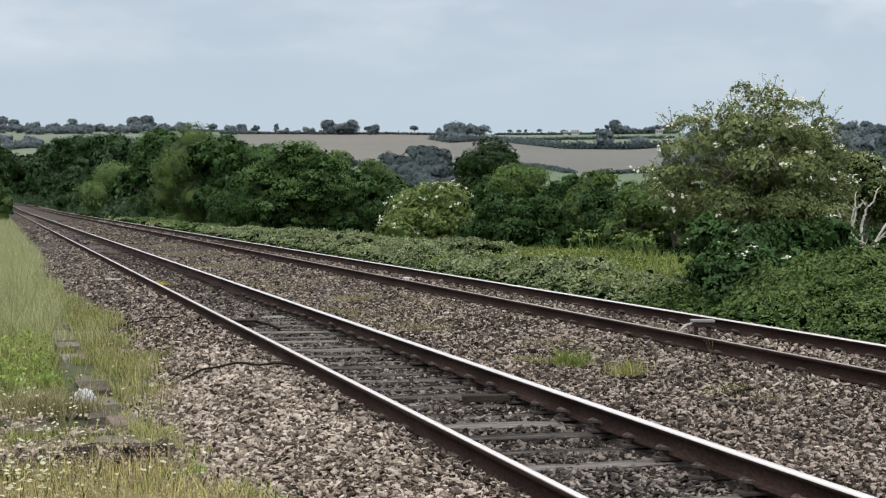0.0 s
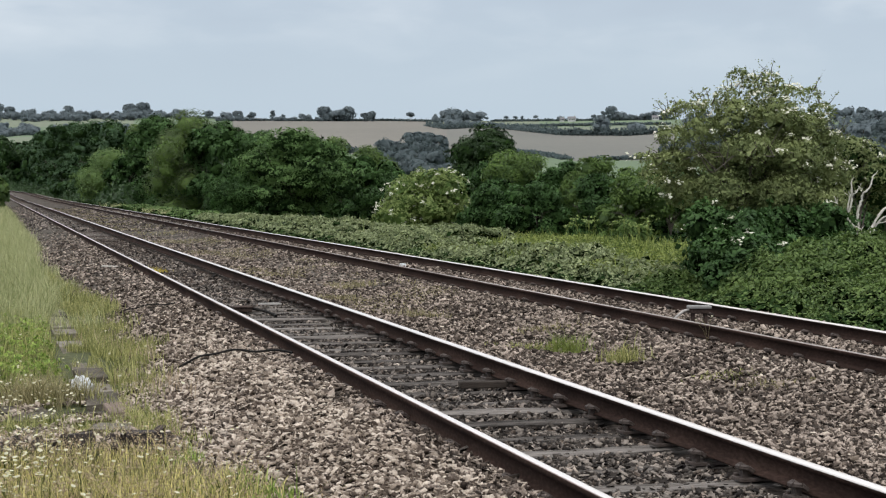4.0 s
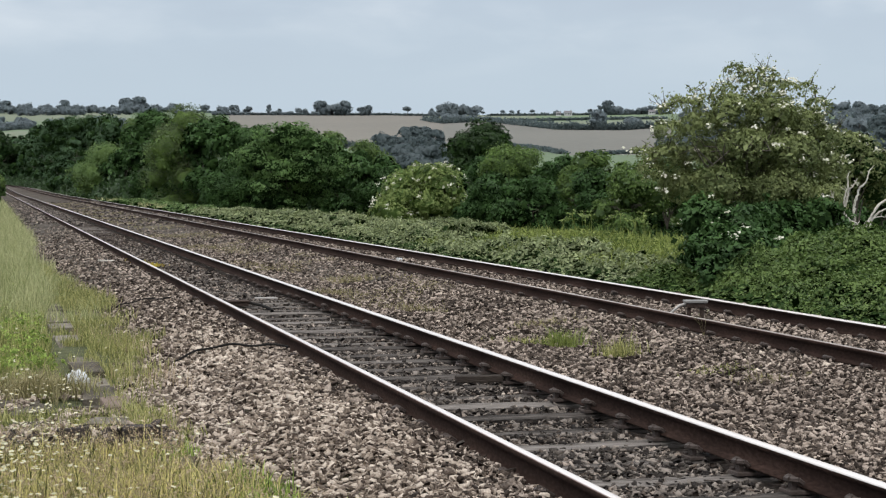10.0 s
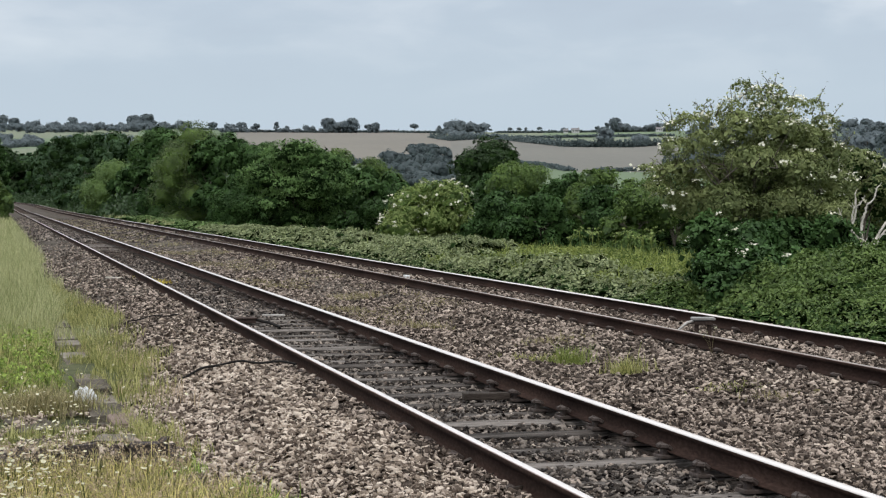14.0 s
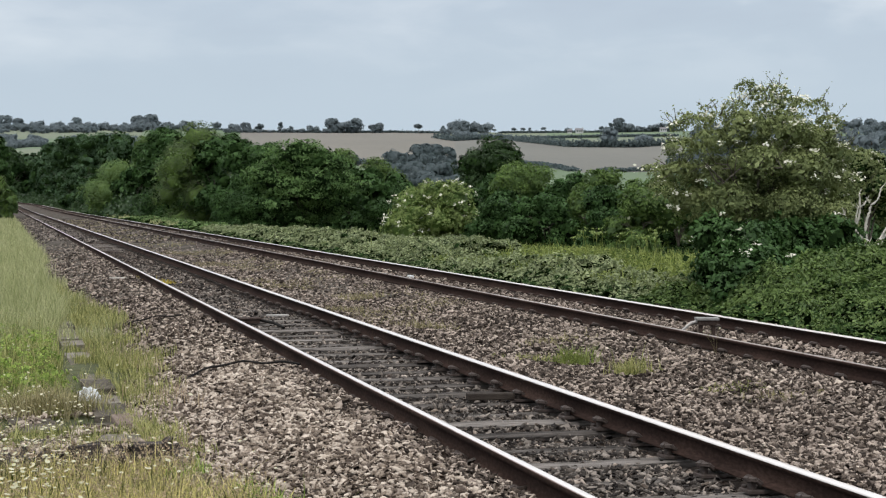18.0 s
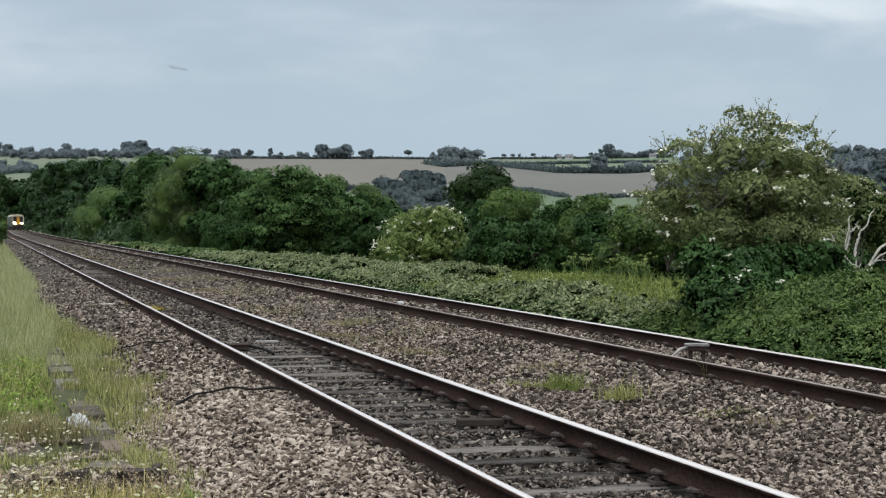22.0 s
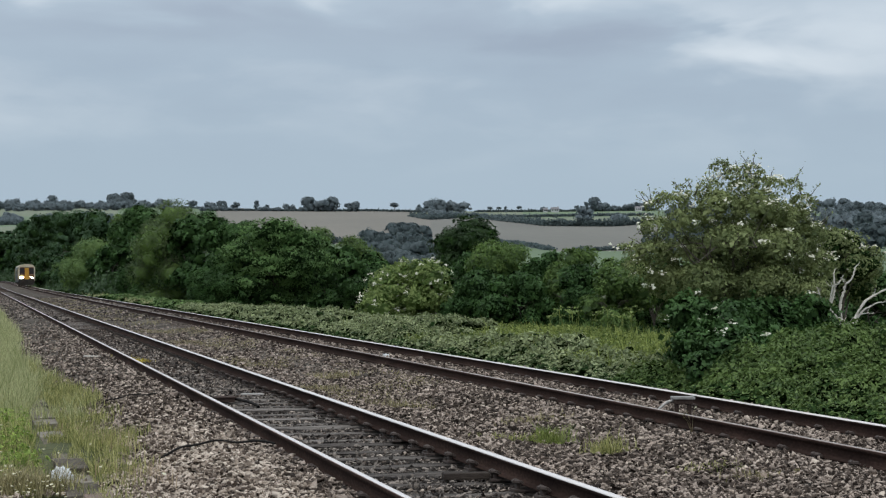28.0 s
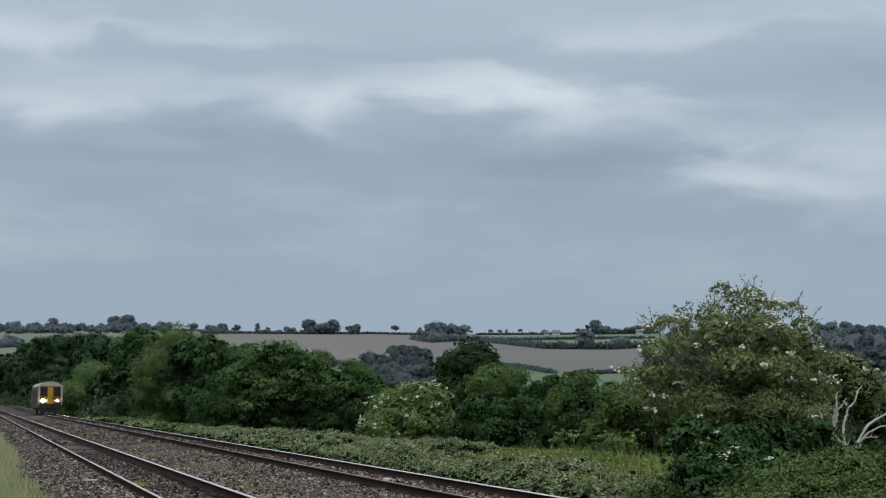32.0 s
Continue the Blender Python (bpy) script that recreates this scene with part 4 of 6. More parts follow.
        crown_tree("lineside_tree", 80 + k, x, y, wide * D / 3000, 1.95 + (362 - top) * D / 3000, 0.0007 * D, 14000, LEAF_MID if top > 300 else LEAF_DARK, "leafy tree on the near side of the line", -0.2, 18, 24, group="trees left of the line", spray=0.06)


build_near_trees()


def build_dead_bush():
    """A few bleached stems that fork and twist, some sprung out sideways."""
    rng = np.random.default_rng(31)
    stems = (
        (0.034, ((0, 0, 0), (0.0, 0.05, 0.45), (-0.02, 0, 0.65), (0.11, 0, 0.87), (0.24, 0.05, 1.08), (0.44, 0.1, 1.2), (0.64, 0.1, 1.3), (0.95, 0.1, 1.42))),
        (0.026, ((0.03, 0.03, 0.3), (0.05, 0.04, 0.62), (0.15, 0.1, 0.82), (0.29, 0.12, 0.95), (0.48, 0.16, 1.04), (0.68, 0.2, 1.08))),
        (0.014, ((0.15, 0.1, 0.82), (0.28, 0.05, 0.87), (0.42, 0.02, 0.86))),
        (0.03, ((0, 0, 0.1), (-0.12, 0, 0.4), (-0.16, 0, 0.6), (-0.2, 0.02, 0.83), (-0.24, 0, 1.0))),
        (0.036, ((-0.18, 0, 0.72), (-0.36, 0.05, 0.86), (-0.41, 0.05, 0.95), (-0.33, 0.05, 1.18), (-0.31, 0.04, 1.36), (-0.34, 0.02, 1.6))),
        (0.02, ((-0.31, 0.04, 1.34), (-0.22, 0, 1.46), (-0.16, 0, 1.58))),
        (0.018, ((-0.39, 0.05, 1.0), (-0.41, 0, 1.16), (-0.36, -0.02, 1.34), (-0.4, -0.04, 1.44))),
        (0.028, ((-0.22, 0.02, 0.95), (-0.2, 0.02, 1.1), (-0.14, 0, 1.28), (-0.12, 0, 1.42), (-0.03, 0, 1.46), (0.03, 0, 1.56), (0.06, 0, 1.72))),
        (0.024, ((-0.5, 0.05, 0.7), (-0.56, 0, 1.05), (-0.61, 0, 1.22), (-0.66, 0, 1.36))),
        (0.022, ((-0.02, 0, 0.3), (-0.12, -0.05, 0.46), (-0.2, -0.08, 0.62), (-0.28, -0.1, 0.66))),
        (0.016, ((0.02, 0, 0.5), (-0.07, -0.03, 0.6), (-0.09, -0.04, 0.7))),
        (0.018, ((0.1, 0, 0.4), (0.24, 0.05, 0.52), (0.4, 0.06, 0.5))))
    lines = []
    for r, pts in stems:
        pts = np.array(pts)
        q = np.linspace(0, 1, len(pts))
        fine = np.linspace(0, 1, 4 * len(pts))
        arc = np.stack([np.interp(fine, q, pts[:, k]) for k in range(3)], 1)
        arc[1:-1] = (arc[:-2] + arc[1:-1] + arc[2:]) / 3 + rng.normal(0, 0.006, (len(arc) - 2, 3))
        lines.append((arc, r * (1 - 0.55 * fine) * (1 + 0.12 * rng.normal(size=len(fine)))))
        for _ in range(2):
            k = int(rng.integers(len(arc) // 2, len(arc)))
            tip = arc[k] + np.array([rng.normal(0, 0.09), rng.normal(0, 0.09), rng.uniform(0.02, 0.14)])
            u = np.linspace(0, 1, 4)[:, None]
            lines.append((arc[k] + (tip - arc[k]) * u + rng.normal(0, 0.008, (4, 3)) * u, r * 0.35 * (1 - 0.7 * u[:, 0])))
    V, F = tubes(lines, 6)
    bush = tagged(new("dead_bush", mesh_of("dead_bush", V, F, DEADWOOD, smooth=True)), "dead bush with bare bleached grey-white branches", "bush")
    x, y = spot(1548, 31.5)
    bush.matrix_basis = pose(x, y, float(ground(np.array(x), np.array(y))) + 0.45, 0, 0, -math.degrees(HEADING))
    V, F = tubes([(np.array([(0, 0, -0.7), (0.02, 0, -0.3), (0, 0, 0.02)]), np.array([0.06, 0.05, 0.036]))], 7)
    child("stump", mesh_of("stump", V, F, DEADWOOD, smooth=True), bush)


build_dead_bush()


# ---------------------------------------------------------------- brambles, grass and weeds
def bramble_height(x, y):
    """Mounds of bramble: rounded heaps at two sizes behind a ragged edge."""
    rim = ease(11.6, 12.7, x + 0.35 * smooth_noise(x, y, 1.3, 12))
    heap = 0.36 * np.abs(smooth_noise(x, y, 1.5, 13)) ** 0.7 + 0.24 * np.abs(smooth_noise(x, y, 0.7, 14)) + 0.08 * smooth_noise(x, y, 0.3, 15)
    return np.maximum(0.05, 0.14 + heap) * rim * (1 - 0.55 * ease(70, 115, y))


def mound_height(x, y):
    r2 = ((x - 14.6) ** 2 + (y - 26.2) ** 2) / 6.25
    return (0.5 * (1 - r2) + 0.35 + 0.4 * np.abs(smooth_noise(x, y, 0.8, 5)) + 0.14 * smooth_noise(x, y, 0.33, 6)) * ease(11.75, 12.8, x)


def bramble_leaves(rng, x, y, height, leaf, mat, label):
    """Leaves in small clusters over a heaped surface, facing the way the surface does, with larger leaves below,
    coloured dark as shade.
    """
    n, per = len(x), 6
    x, y = np.repeat(x, per) + rng.normal(0, leaf * 1.8, n * per), np.repeat(y, per) + rng.normal(0, leaf * 1.8, n * per)
    h, e = height(x, y), 0.08
    lean = np.stack([-(height(x + e, y) - h) / e, -(height(x, y + e) - h) / e, np.ones(n * per)], 1)
    bob = np.repeat(rng.normal(0.0, 0.05, n), per) - np.abs(rng.normal(0, 0.035, n * per))
    P = np.stack([x + bend(y)[0], y, ground(x, y) + np.maximum(h + bob, 0.02)], 1)
    V, F, N = soft_leaves(rng, P, unit(lean * [0.8, 0.8, 1]), leaf, 0.75, mass=0.8)
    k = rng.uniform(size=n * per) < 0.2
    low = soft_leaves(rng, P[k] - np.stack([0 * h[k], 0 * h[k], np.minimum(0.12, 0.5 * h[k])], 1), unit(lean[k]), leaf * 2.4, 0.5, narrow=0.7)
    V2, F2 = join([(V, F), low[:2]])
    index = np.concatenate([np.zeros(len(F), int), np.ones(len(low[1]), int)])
    tagged(new("bramble_thicket", mesh_of("bramble_thicket", V2, F2, [mat, LEAF_CORE_SHADE], index, normals=np.concatenate([N, low[2]]))), label, "brambles", kind="stuff")


def build_brambles():
    rng = np.random.default_rng(33)
    for lo, hi, per, leaf, mat in ((19, 30, 260, 0.03, LEAF_NETTLE), (30, 60, 120, 0.038, LEAF_BRAMBLE), (60, 105, 58, 0.056, LEAF_BRAMBLE), (105, 240, 12, 0.1, LEAF_SALLOW)):
        wide = 7.0 if lo < 25 else 5.5 if lo < 60 else 4.0
        n = int((hi - lo) * wide * per)
        x, y = rng.uniform(11.1, 11.1 + wide, n), rng.uniform(lo, hi, n)
        k = ~((x > 13.2 + 0.4 * smooth_noise(x, y, 1.0, 45)) & (y > 31) & (y < 52))
        bramble_leaves(rng, x[k], y[k], bramble_height, leaf, mat, "low tangled green brambles along the track edge")
    # dark undergrowth at the foot of the far trees, round the curve
    n = 15000
    y = rng.uniform(170, 640, n)
    x = 11.6 + rng.uniform(0, 1, n) ** 0.8 * 5
    z = ground(x + bend(y)[0], y) + rng.uniform(0, 1, n) * (0.5 + 1.6 * ease(11.8, 14, x)) * (1 + 0.4 * smooth_noise(x, y, 4, 31))
    V, F = leaves(rng, np.stack([x + bend(y)[0], y, z], 1), 0.24, up=0.4)
    tagged(new("undergrowth", mesh_of("undergrowth", V, F, LEAF_DEEP)), "dark leafy undergrowth at the foot of the lineside trees", "undergrowth", kind="stuff")
    # the mound before the elder
    n = 6500
    a, r = rng.uniform(0, 2 * np.pi, n), np.sqrt(rng.uniform(0, 1, n))
    bramble_leaves(rng, 14.6 + 2.5 * r * np.cos(a), 26.2 + 2.5 * r * np.sin(a), mound_height, 0.034, LEAF_NETTLE, "mound of green brambles and nettles before the elder")


build_brambles()


def grass_patch(name, seed, x, y, height, mat, label, width=0.006, lean=0.4, base=None):
    rng = np.random.default_rng(seed)
    z = ground(x, y) if base is None else np.maximum(ground(x, y), base)
    V, F = blades(rng, np.stack([x, y, z], 1), height, lean, width)
    return tagged(new(name, mesh_of(name, V, F, mat)), label, "grass", kind="stuff")


def left_ground(x, y):
    return np.where(x > 1.2, bed(x), -0.16)


def build_grass():
    rng = np.random.default_rng(35)

    def field(n, x0, x1, y0, y1):
        return rng.uniform(x0, x1, n), rng.uniform(y0, y1, n)

    # foreground sward that runs out over the ballast
    x, y = field(58000, -0.9, 2.1, 7.5, 12.15)
    edge = 1.85 + 0.2 * smooth_noise(x, y, 0.6, 3) - 0.16 * np.maximum(y - 9, 0)
    k = (x < edge) & (rng.uniform(size=len(x)) < (0.2 + 0.8 * ease(0.0, 0.5, edge - x)) * (0.35 + 0.65 * ease(-0.5, 0.2, smooth_noise(x, y, 0.5, 19))))
    k &= (y < 11.8) | (x > 1.3) | (rng.uniform(size=len(x)) < 0.5)
    grass_patch("meadow_grass", 1, x[k], y[k], 0.12 + 0.05 * smooth_noise(x[k], y[k], 0.3, 71), GRASS_MEADOW, "yellow-green seeding grass over old stone", 0.003, 0.5, left_ground(x[k], y[k]))
    x, y = field(12000, -0.9, 2.2, 7.8, 12.3)
    k = (smooth_noise(x, y, 0.55, 51) > 0.25) & (x < 1.9 - 0.16 * np.maximum(y - 9, 0))
    grass_patch("meadow_grass", 13, x[k], y[k], 0.1, GRASS_LUSH, "patches of greener short grass in the sward", 0.0035, 0.6, left_ground(x[k], y[k]))
    x, y = field(1300, 1.0, 1.75, 13, 22)
    k = smooth_noise(x, y, 0.5, 52) > 0.2
    grass_patch("verge_grass", 14, x[k], y[k], 0.16, SEED_HEAD, "brown seeding grass stalks on the verge", 0.0025, 0.5, left_ground(x[k], y[k]))
    n = 5000
    x, y = field(n, -0.6, 2.0, 7.8, 12.6)
    k = x < 1.75 + 0.2 * smooth_noise(x, y, 0.6, 3) - 0.14 * np.maximum(y - 9, 0)
    x, y = x[k], y[k]
    P = np.stack([x, y, np.maximum(ground(x, y), left_ground(x, y)) + 0.17 * np.exp(rng.normal(0, 0.25, len(x)))], 1)
    Q = np.repeat(P, 5, 0) + rng.normal(0, 1, (len(P) * 5, 3)) * [0.006, 0.006, 0.02]
    V, F = leaves(rng, Q, 0.006, up=0.2)
    tagged(new("seed_heads", mesh_of("seed_heads", V, F, SEED_HEAD)), "ripe buff seed heads above the grass", "grass", kind="stuff")
    # rank grass between the trough and the ballast
    x, y = field(68000, 1.1, 2.4, 12.5, 40)
    edge = 1.52 + 0.42 * ease(14.5, 18, y) * ease(36, 25, y) + 0.22 * smooth_noise(x, y, 0.9, 6)
    k = rng.uniform(size=len(x)) < (0.2 + 0.8 * ease(-0.2, 0.4, smooth_noise(x, y, 0.6, 16))) * ease(edge, edge - 0.4, x)
    grass_patch("verge_grass", 2, x[k], y[k], 0.11 + 0.05 * smooth_noise(x[k], y[k], 0.5, 36), GRASS_FIELD, "uneven verge grass along the ballast shoulder", 0.0038, 0.6, left_ground(x[k], y[k]))
    x, y = field(5000, 0.82, 1.14, 13, 32)
    k = smooth_noise(x, y, 0.35, 47) > 0.15
    grass_patch("verge_grass", 12, x[k], y[k], 0.09, GRASS_FIELD, "thin grass growing through the trough joints", 0.0038, 0.6)
    x, y = field(84000, -2.6, 1.0, 18, 60)
    k = (y > 21.5 + 2.2 * smooth_noise(x, y, 0.8, 23) + rng.normal(0, 0.6, len(x))) & (x < 0.72 + 0.3 * ease(23, 28, y))
    x, y = x[k], y[k]
    grass_patch("tall_grass", 3, x, y, 0.34 + 0.06 * smooth_noise(x, y, 1.1, 28), GRASS_STRAW, "tall pale straw-green grass beside the trough", 0.0038, 0.55)
    x, y = field(16000, 0.8, 2.2, 23, 64)
    k = (x < 1.15 + 0.55 * smooth_noise(x, y, 1.3, 83) + 0.2 * smooth_noise(x, y, 0.4, 84)) & (rng.uniform(size=len(x)) < 0.75)
    grass_patch("verge_grass", 17, x[k], y[k], 0.2 + 0.07 * smooth_noise(x[k], y[k], 0.7, 85), GRASS_STRAW, "ragged seeding grass spilling onto the ballast shoulder", 0.0045, 0.7, left_ground(x[k], y[k]))
    x, y = field(36000, -3.5, 1.5, 52, 100)
    grass_patch("tall_grass", 15, x, y, 0.3, GRASS_STRAW, "pale seeding grass beside the line", 0.0065, 0.6)
    x, y = field(16000, -6, 1.6, 100, 190)
    grass_patch("tall_grass", 4, x, y, 0.4, GRASS_STRAW, "tall pale straw-green grass along the line", 0.013, 0.6)
    # lush weeds in rounded clumps, thinning out into the straw beyond
    n = 330
    y = 17.0 + 13 * rng.uniform(size=n) ** 1.7
    x = rng.uniform(-1.5, 0.62, n)
    r = rng.uniform(0.09, 0.2, n)
    k = x + r < 0.8 + 0.1 * smooth_noise(x, y, 0.3, 26)
    heaps = [(a, b, float(z) + 0.5 * q, q, q, q * rng.uniform(0.7, 1.3)) for a, b, z, q in zip(x[k], y[k], ground(x[k], y[k]), r[k])]
    P, way = clump_points(rng, heaps, 3600, 0.06, 9, 0.3)
    V, F, N = soft_leaves(rng, P, way, 0.017, 0.7, narrow=0.7)
    tagged(new("lush_weeds", mesh_of("lush_weeds", V, F, GRASS_LUSH, normals=N)), "lush bright green weeds in clumps beside the trough", "weeds", kind="stuff")
    x, y = field(8000, -1.2, 0.74, 15.5, 26)
    k = (y > 16.6 + 1.2 * smooth_noise(x, y, 0.5, 25) + rng.normal(0, 0.5, len(x))) & (x < 0.7 + 0.2 * smooth_noise(x, y, 0.3, 26))
    x, y = x[k], y[k]
    grass_patch("lush_grass", 5, x, y, 0.22, GRASS_FIELD, "soft yellow-green grass beside the trough", 0.004, 0.5)
    x, y = rng.normal(0.42, 0.24, 900), rng.normal(15.8, 0.24, 900)
    grass_patch("dry_tuft", 16, x, y, 0.2, GRASS_DRY, "flattened tuft of brown dead grass beside the paving", 0.004, 1.1)
    x, y = field(9000, -0.8, 1.15, 12.4, 16.8)
    k = smooth_noise(x, y, 0.5, 9) > -0.1
    grass_patch("thin_grass", 6, x[k], y[k], 0.1, GRASS_FIELD, "thin short grass on broken old paving", 0.0035, 0.6)
    # meadow behind the brambles
    x, y = field(44000, 12.3, 20, 30.5, 56)
    P = np.stack([x, y, ground(x, y) + rng.uniform(0.3, 1, len(x)) * (0.36 + 0.14 * smooth_noise(x, y, 0.9, 61) + 0.1 * smooth_noise(x, y, 0.4, 62))], 1)
    V, F = leaves(rng, P, 0.036, up=0.9)
    tagged(new("rough_meadow", mesh_of("rough_meadow", V, F, GRASS_ROUGH)), "yellow-green nettles and low weeds behind the brambles", "weeds", kind="stuff")
    x, y = field(9000, 12.3, 22, 30.5, 60)
    grass_patch("rough_meadow", 7, x, y, 0.34, GRASS_ROUGH, "rough yellow-green meadow grass behind the brambles", 0.016, 0.35)
    x, y = field(5000, 11.3, 12.8, 105, 210)
    k = smooth_noise(x, y, 3.0, 63) > 0.35
    x, y = x[k], y[k]
    grass_patch("verge_grass", 8, x + bend(y)[0], y, 0.32, GRASS_STRAW, "pale dry grass at the foot of the trees", 0.02, 0.9)
    # thin weeds between the tracks
    for n, y0, y1, size in ((20000, 22, 60, 0.016), (8000, 60, 150, 0.035)):
        x, y = field(n, 5.2, 7.6, y0, y1)
        k = smooth_noise(x, y, 1.6, 17) + 0.5 * smooth_noise(x, y, 0.5, 18) > 0.25
        x, y = x[k], y[k]
        V, F = leaves(rng, np.stack([x, y, bed(x) + rng.uniform(0, 0.06, len(x))], 1), size, up=0.5, narrow=0.3)
        tagged(new("dry_weeds", mesh_of("dry_weeds", V, F, GRASS_DRY)), "thin dry weeds between the two tracks", "weeds", kind="stuff")
    for cx, cy, r, n, h, mat in ((6.28, 18.1, 0.2, 300, 0.16, GRASS_ROUGH), (6.0, 18.5, 0.34, 120, 0.06, GRASS_FIELD), (6.5, 16.9, 0.24, 240, 0.15, GRASS_FIELD), (6.8, 15.0, 0.35, 70, 0.06, GRASS_FIELD), (6.95, 14.2, 0.3, 40, 0.06, GRASS_DRY), (3.3, 37.4, 0.2, 70, 0.07, GRASS_STRAW), (3.36, 37.0, 0.16, 320, 0.08, YOLK), (5.9, 23.5, 0.5, 160, 0.1, GRASS_DRY), (6.9, 20.6, 0.4, 120, 0.07, GRASS_DRY), (5.5, 27, 0.5, 180, 0.09, GRASS_DRY), (6.6, 31, 0.6, 200, 0.1, GRASS_DRY)):
        q = rng.normal(0, r * 0.4, (n, 2)) * [1.0, 0.8] + (0.07 if h > 0.12 else 0.13) * np.round(rng.normal(0, 1, (n, 2)))
        P = np.stack([cx + q[:, 0], cy + q[:, 1], bed(cx + q[:, 0])], 1)
        low = leaves(rng, np.repeat(P, 2, 0) + rng.normal(0, 0.012, (2 * n, 3)) + [0, 0, 0.025], 0.012, up=0.7, narrow=0.4)
        V, F = join([low, blades(rng, P, h, 0.7, 0.004)])
        tagged(new("weed_tuft", mesh_of("weed_tuft", V, F, mat)), "low tuft of weeds growing in the ballast", "weeds", kind="stuff")


build_grass()


def build_umbels():
    """Stalks of cow parsley along the foot of the hedge."""
    rng = np.random.default_rng(39)
    for k in range(16):
        x, y = spot(rng.uniform(1015, 1160), rng.uniform(47, 51))
        z, h = float(ground(np.array(x), np.array(y))), rng.uniform(0.75, 1.1)
        top = np.array([rng.normal(0, 0.08), rng.normal(0, 0.08), h])
        lines = [(np.stack([np.zeros(3), top * 0.5, top]), np.array([0.006, 0.005, 0.004]))]
        heads = []
        for _ in range(3):
            tip = top + np.array([rng.normal(0, 0.12), rng.normal(0, 0.12), rng.uniform(-0.05, 0.12)])
            lines.append((np.stack([top * 0.75, (top * 0.85 + tip * 0.15), tip]), np.array([0.004, 0.004, 0.003])))
            heads.append(tip + rng.normal(0, 0.045, (8, 3)) * [1, 1, 0.3])
        plant = tagged(new("cow_parsley"), "stalk of pale fading cow parsley by the hedge", "wildflower", "cow parsley by the hedge")
        plant.matrix_basis = pose(x, y, z)
        V, F = tubes(lines, 4)
        child("stem", mesh_of("stem", V, F, GRASS_ROUGH), plant)
        V, F = leaves(rng, np.concatenate(heads), 0.024, up=1.2, narrow=0.9)
        child("flower_head", mesh_of("flower_head", V, F, LEAF_LIGHT), plant, label="pale fading flower umbels", kind="stuff")


build_umbels()


def build_daisies():
    rng = np.random.default_rng(37)
    spots = []
    for n, x0, x1, y0, y1, h in ((2000, -0.5, 1.7, 8.3, 12.6, 0.24), (650, -0.6, 1.1, 12.3, 16.5, 0.16), (260, -0.1, 1.6, 13.5, 22, 0.22)):
        x, y = rng.uniform(x0, x1, n), rng.uniform(y0, y1, n)
        k = rng.uniform(size=n) < 0.12 + 0.88 * ease(0.9, -0.1, x + 0.3 * smooth_noise(x, y, 0.4, 27))
        k &= smooth_noise(x, y, 0.22, 72) > -0.1
        x, y = x[k], y[k]
        spots.append(np.stack([x, y, np.maximum(ground(x, y), left_ground(x, y)) + h * rng.uniform(0.5, 1.2, len(x))], 1))
    P = np.concatenate(spots)
    a = np.linspace(0, 2 * np.pi, 9)[:-1]
    V, F, W, G = [], [], [], []
    for i, p in enumerate(P):
        r = rng.uniform(0.01, 0.019)
        t = rng.normal(0, 0.2, 2) + [0, 0.12]
        ring = np.stack([np.cos(a) * r, np.sin(a) * r, np.cos(a) * r * t[0] + np.sin(a) * r * t[1] - 0.002], 1)
        V.append(np.concatenate([[p + [0, 0, 0.003]], p + ring]))
        F.append(np.array([(0, 1 + k, 1 + (k + 1) % 8) for k in range(8)]) + 9 * i)
        W.append(np.array([p + [0, 0, 0.008], p + [r * 0.35, 0, 0.005], p + [-r * 0.2, r * 0.3, 0.005], p + [-r * 0.2, -r * 0.3, 0.005]]))
        G.append(np.array([(0, 1, 2), (0, 2, 3), (0, 3, 1)]) + 4 * i)
    tagged(new("daisies", mesh_of("daisies", np.concatenate(V), np.concatenate(F), DAISY)), "small white daisies scattered in the grass", "flowers", kind="stuff")
    tagged(new("daisy_centres", mesh_of("daisy_centres", np.concatenate(W), np.concatenate(G), YOLK)), "yellow centres of the white daisies", "flowers", kind="stuff")


build_daisies()


# ---------------------------------------------------------------- the far hill
def hill_place(u, level):
    D = dist_of(level)
    x, y = spot(u, D)
    return x, y, float(ground(np.array(x), np.array(y)))


def slanted(rng, n):
    a = rng.uniform(0, 2 * np.pi, n)
    return np.stack([np.cos(a), np.sin(a), np.full(n, 0.5)], 1)


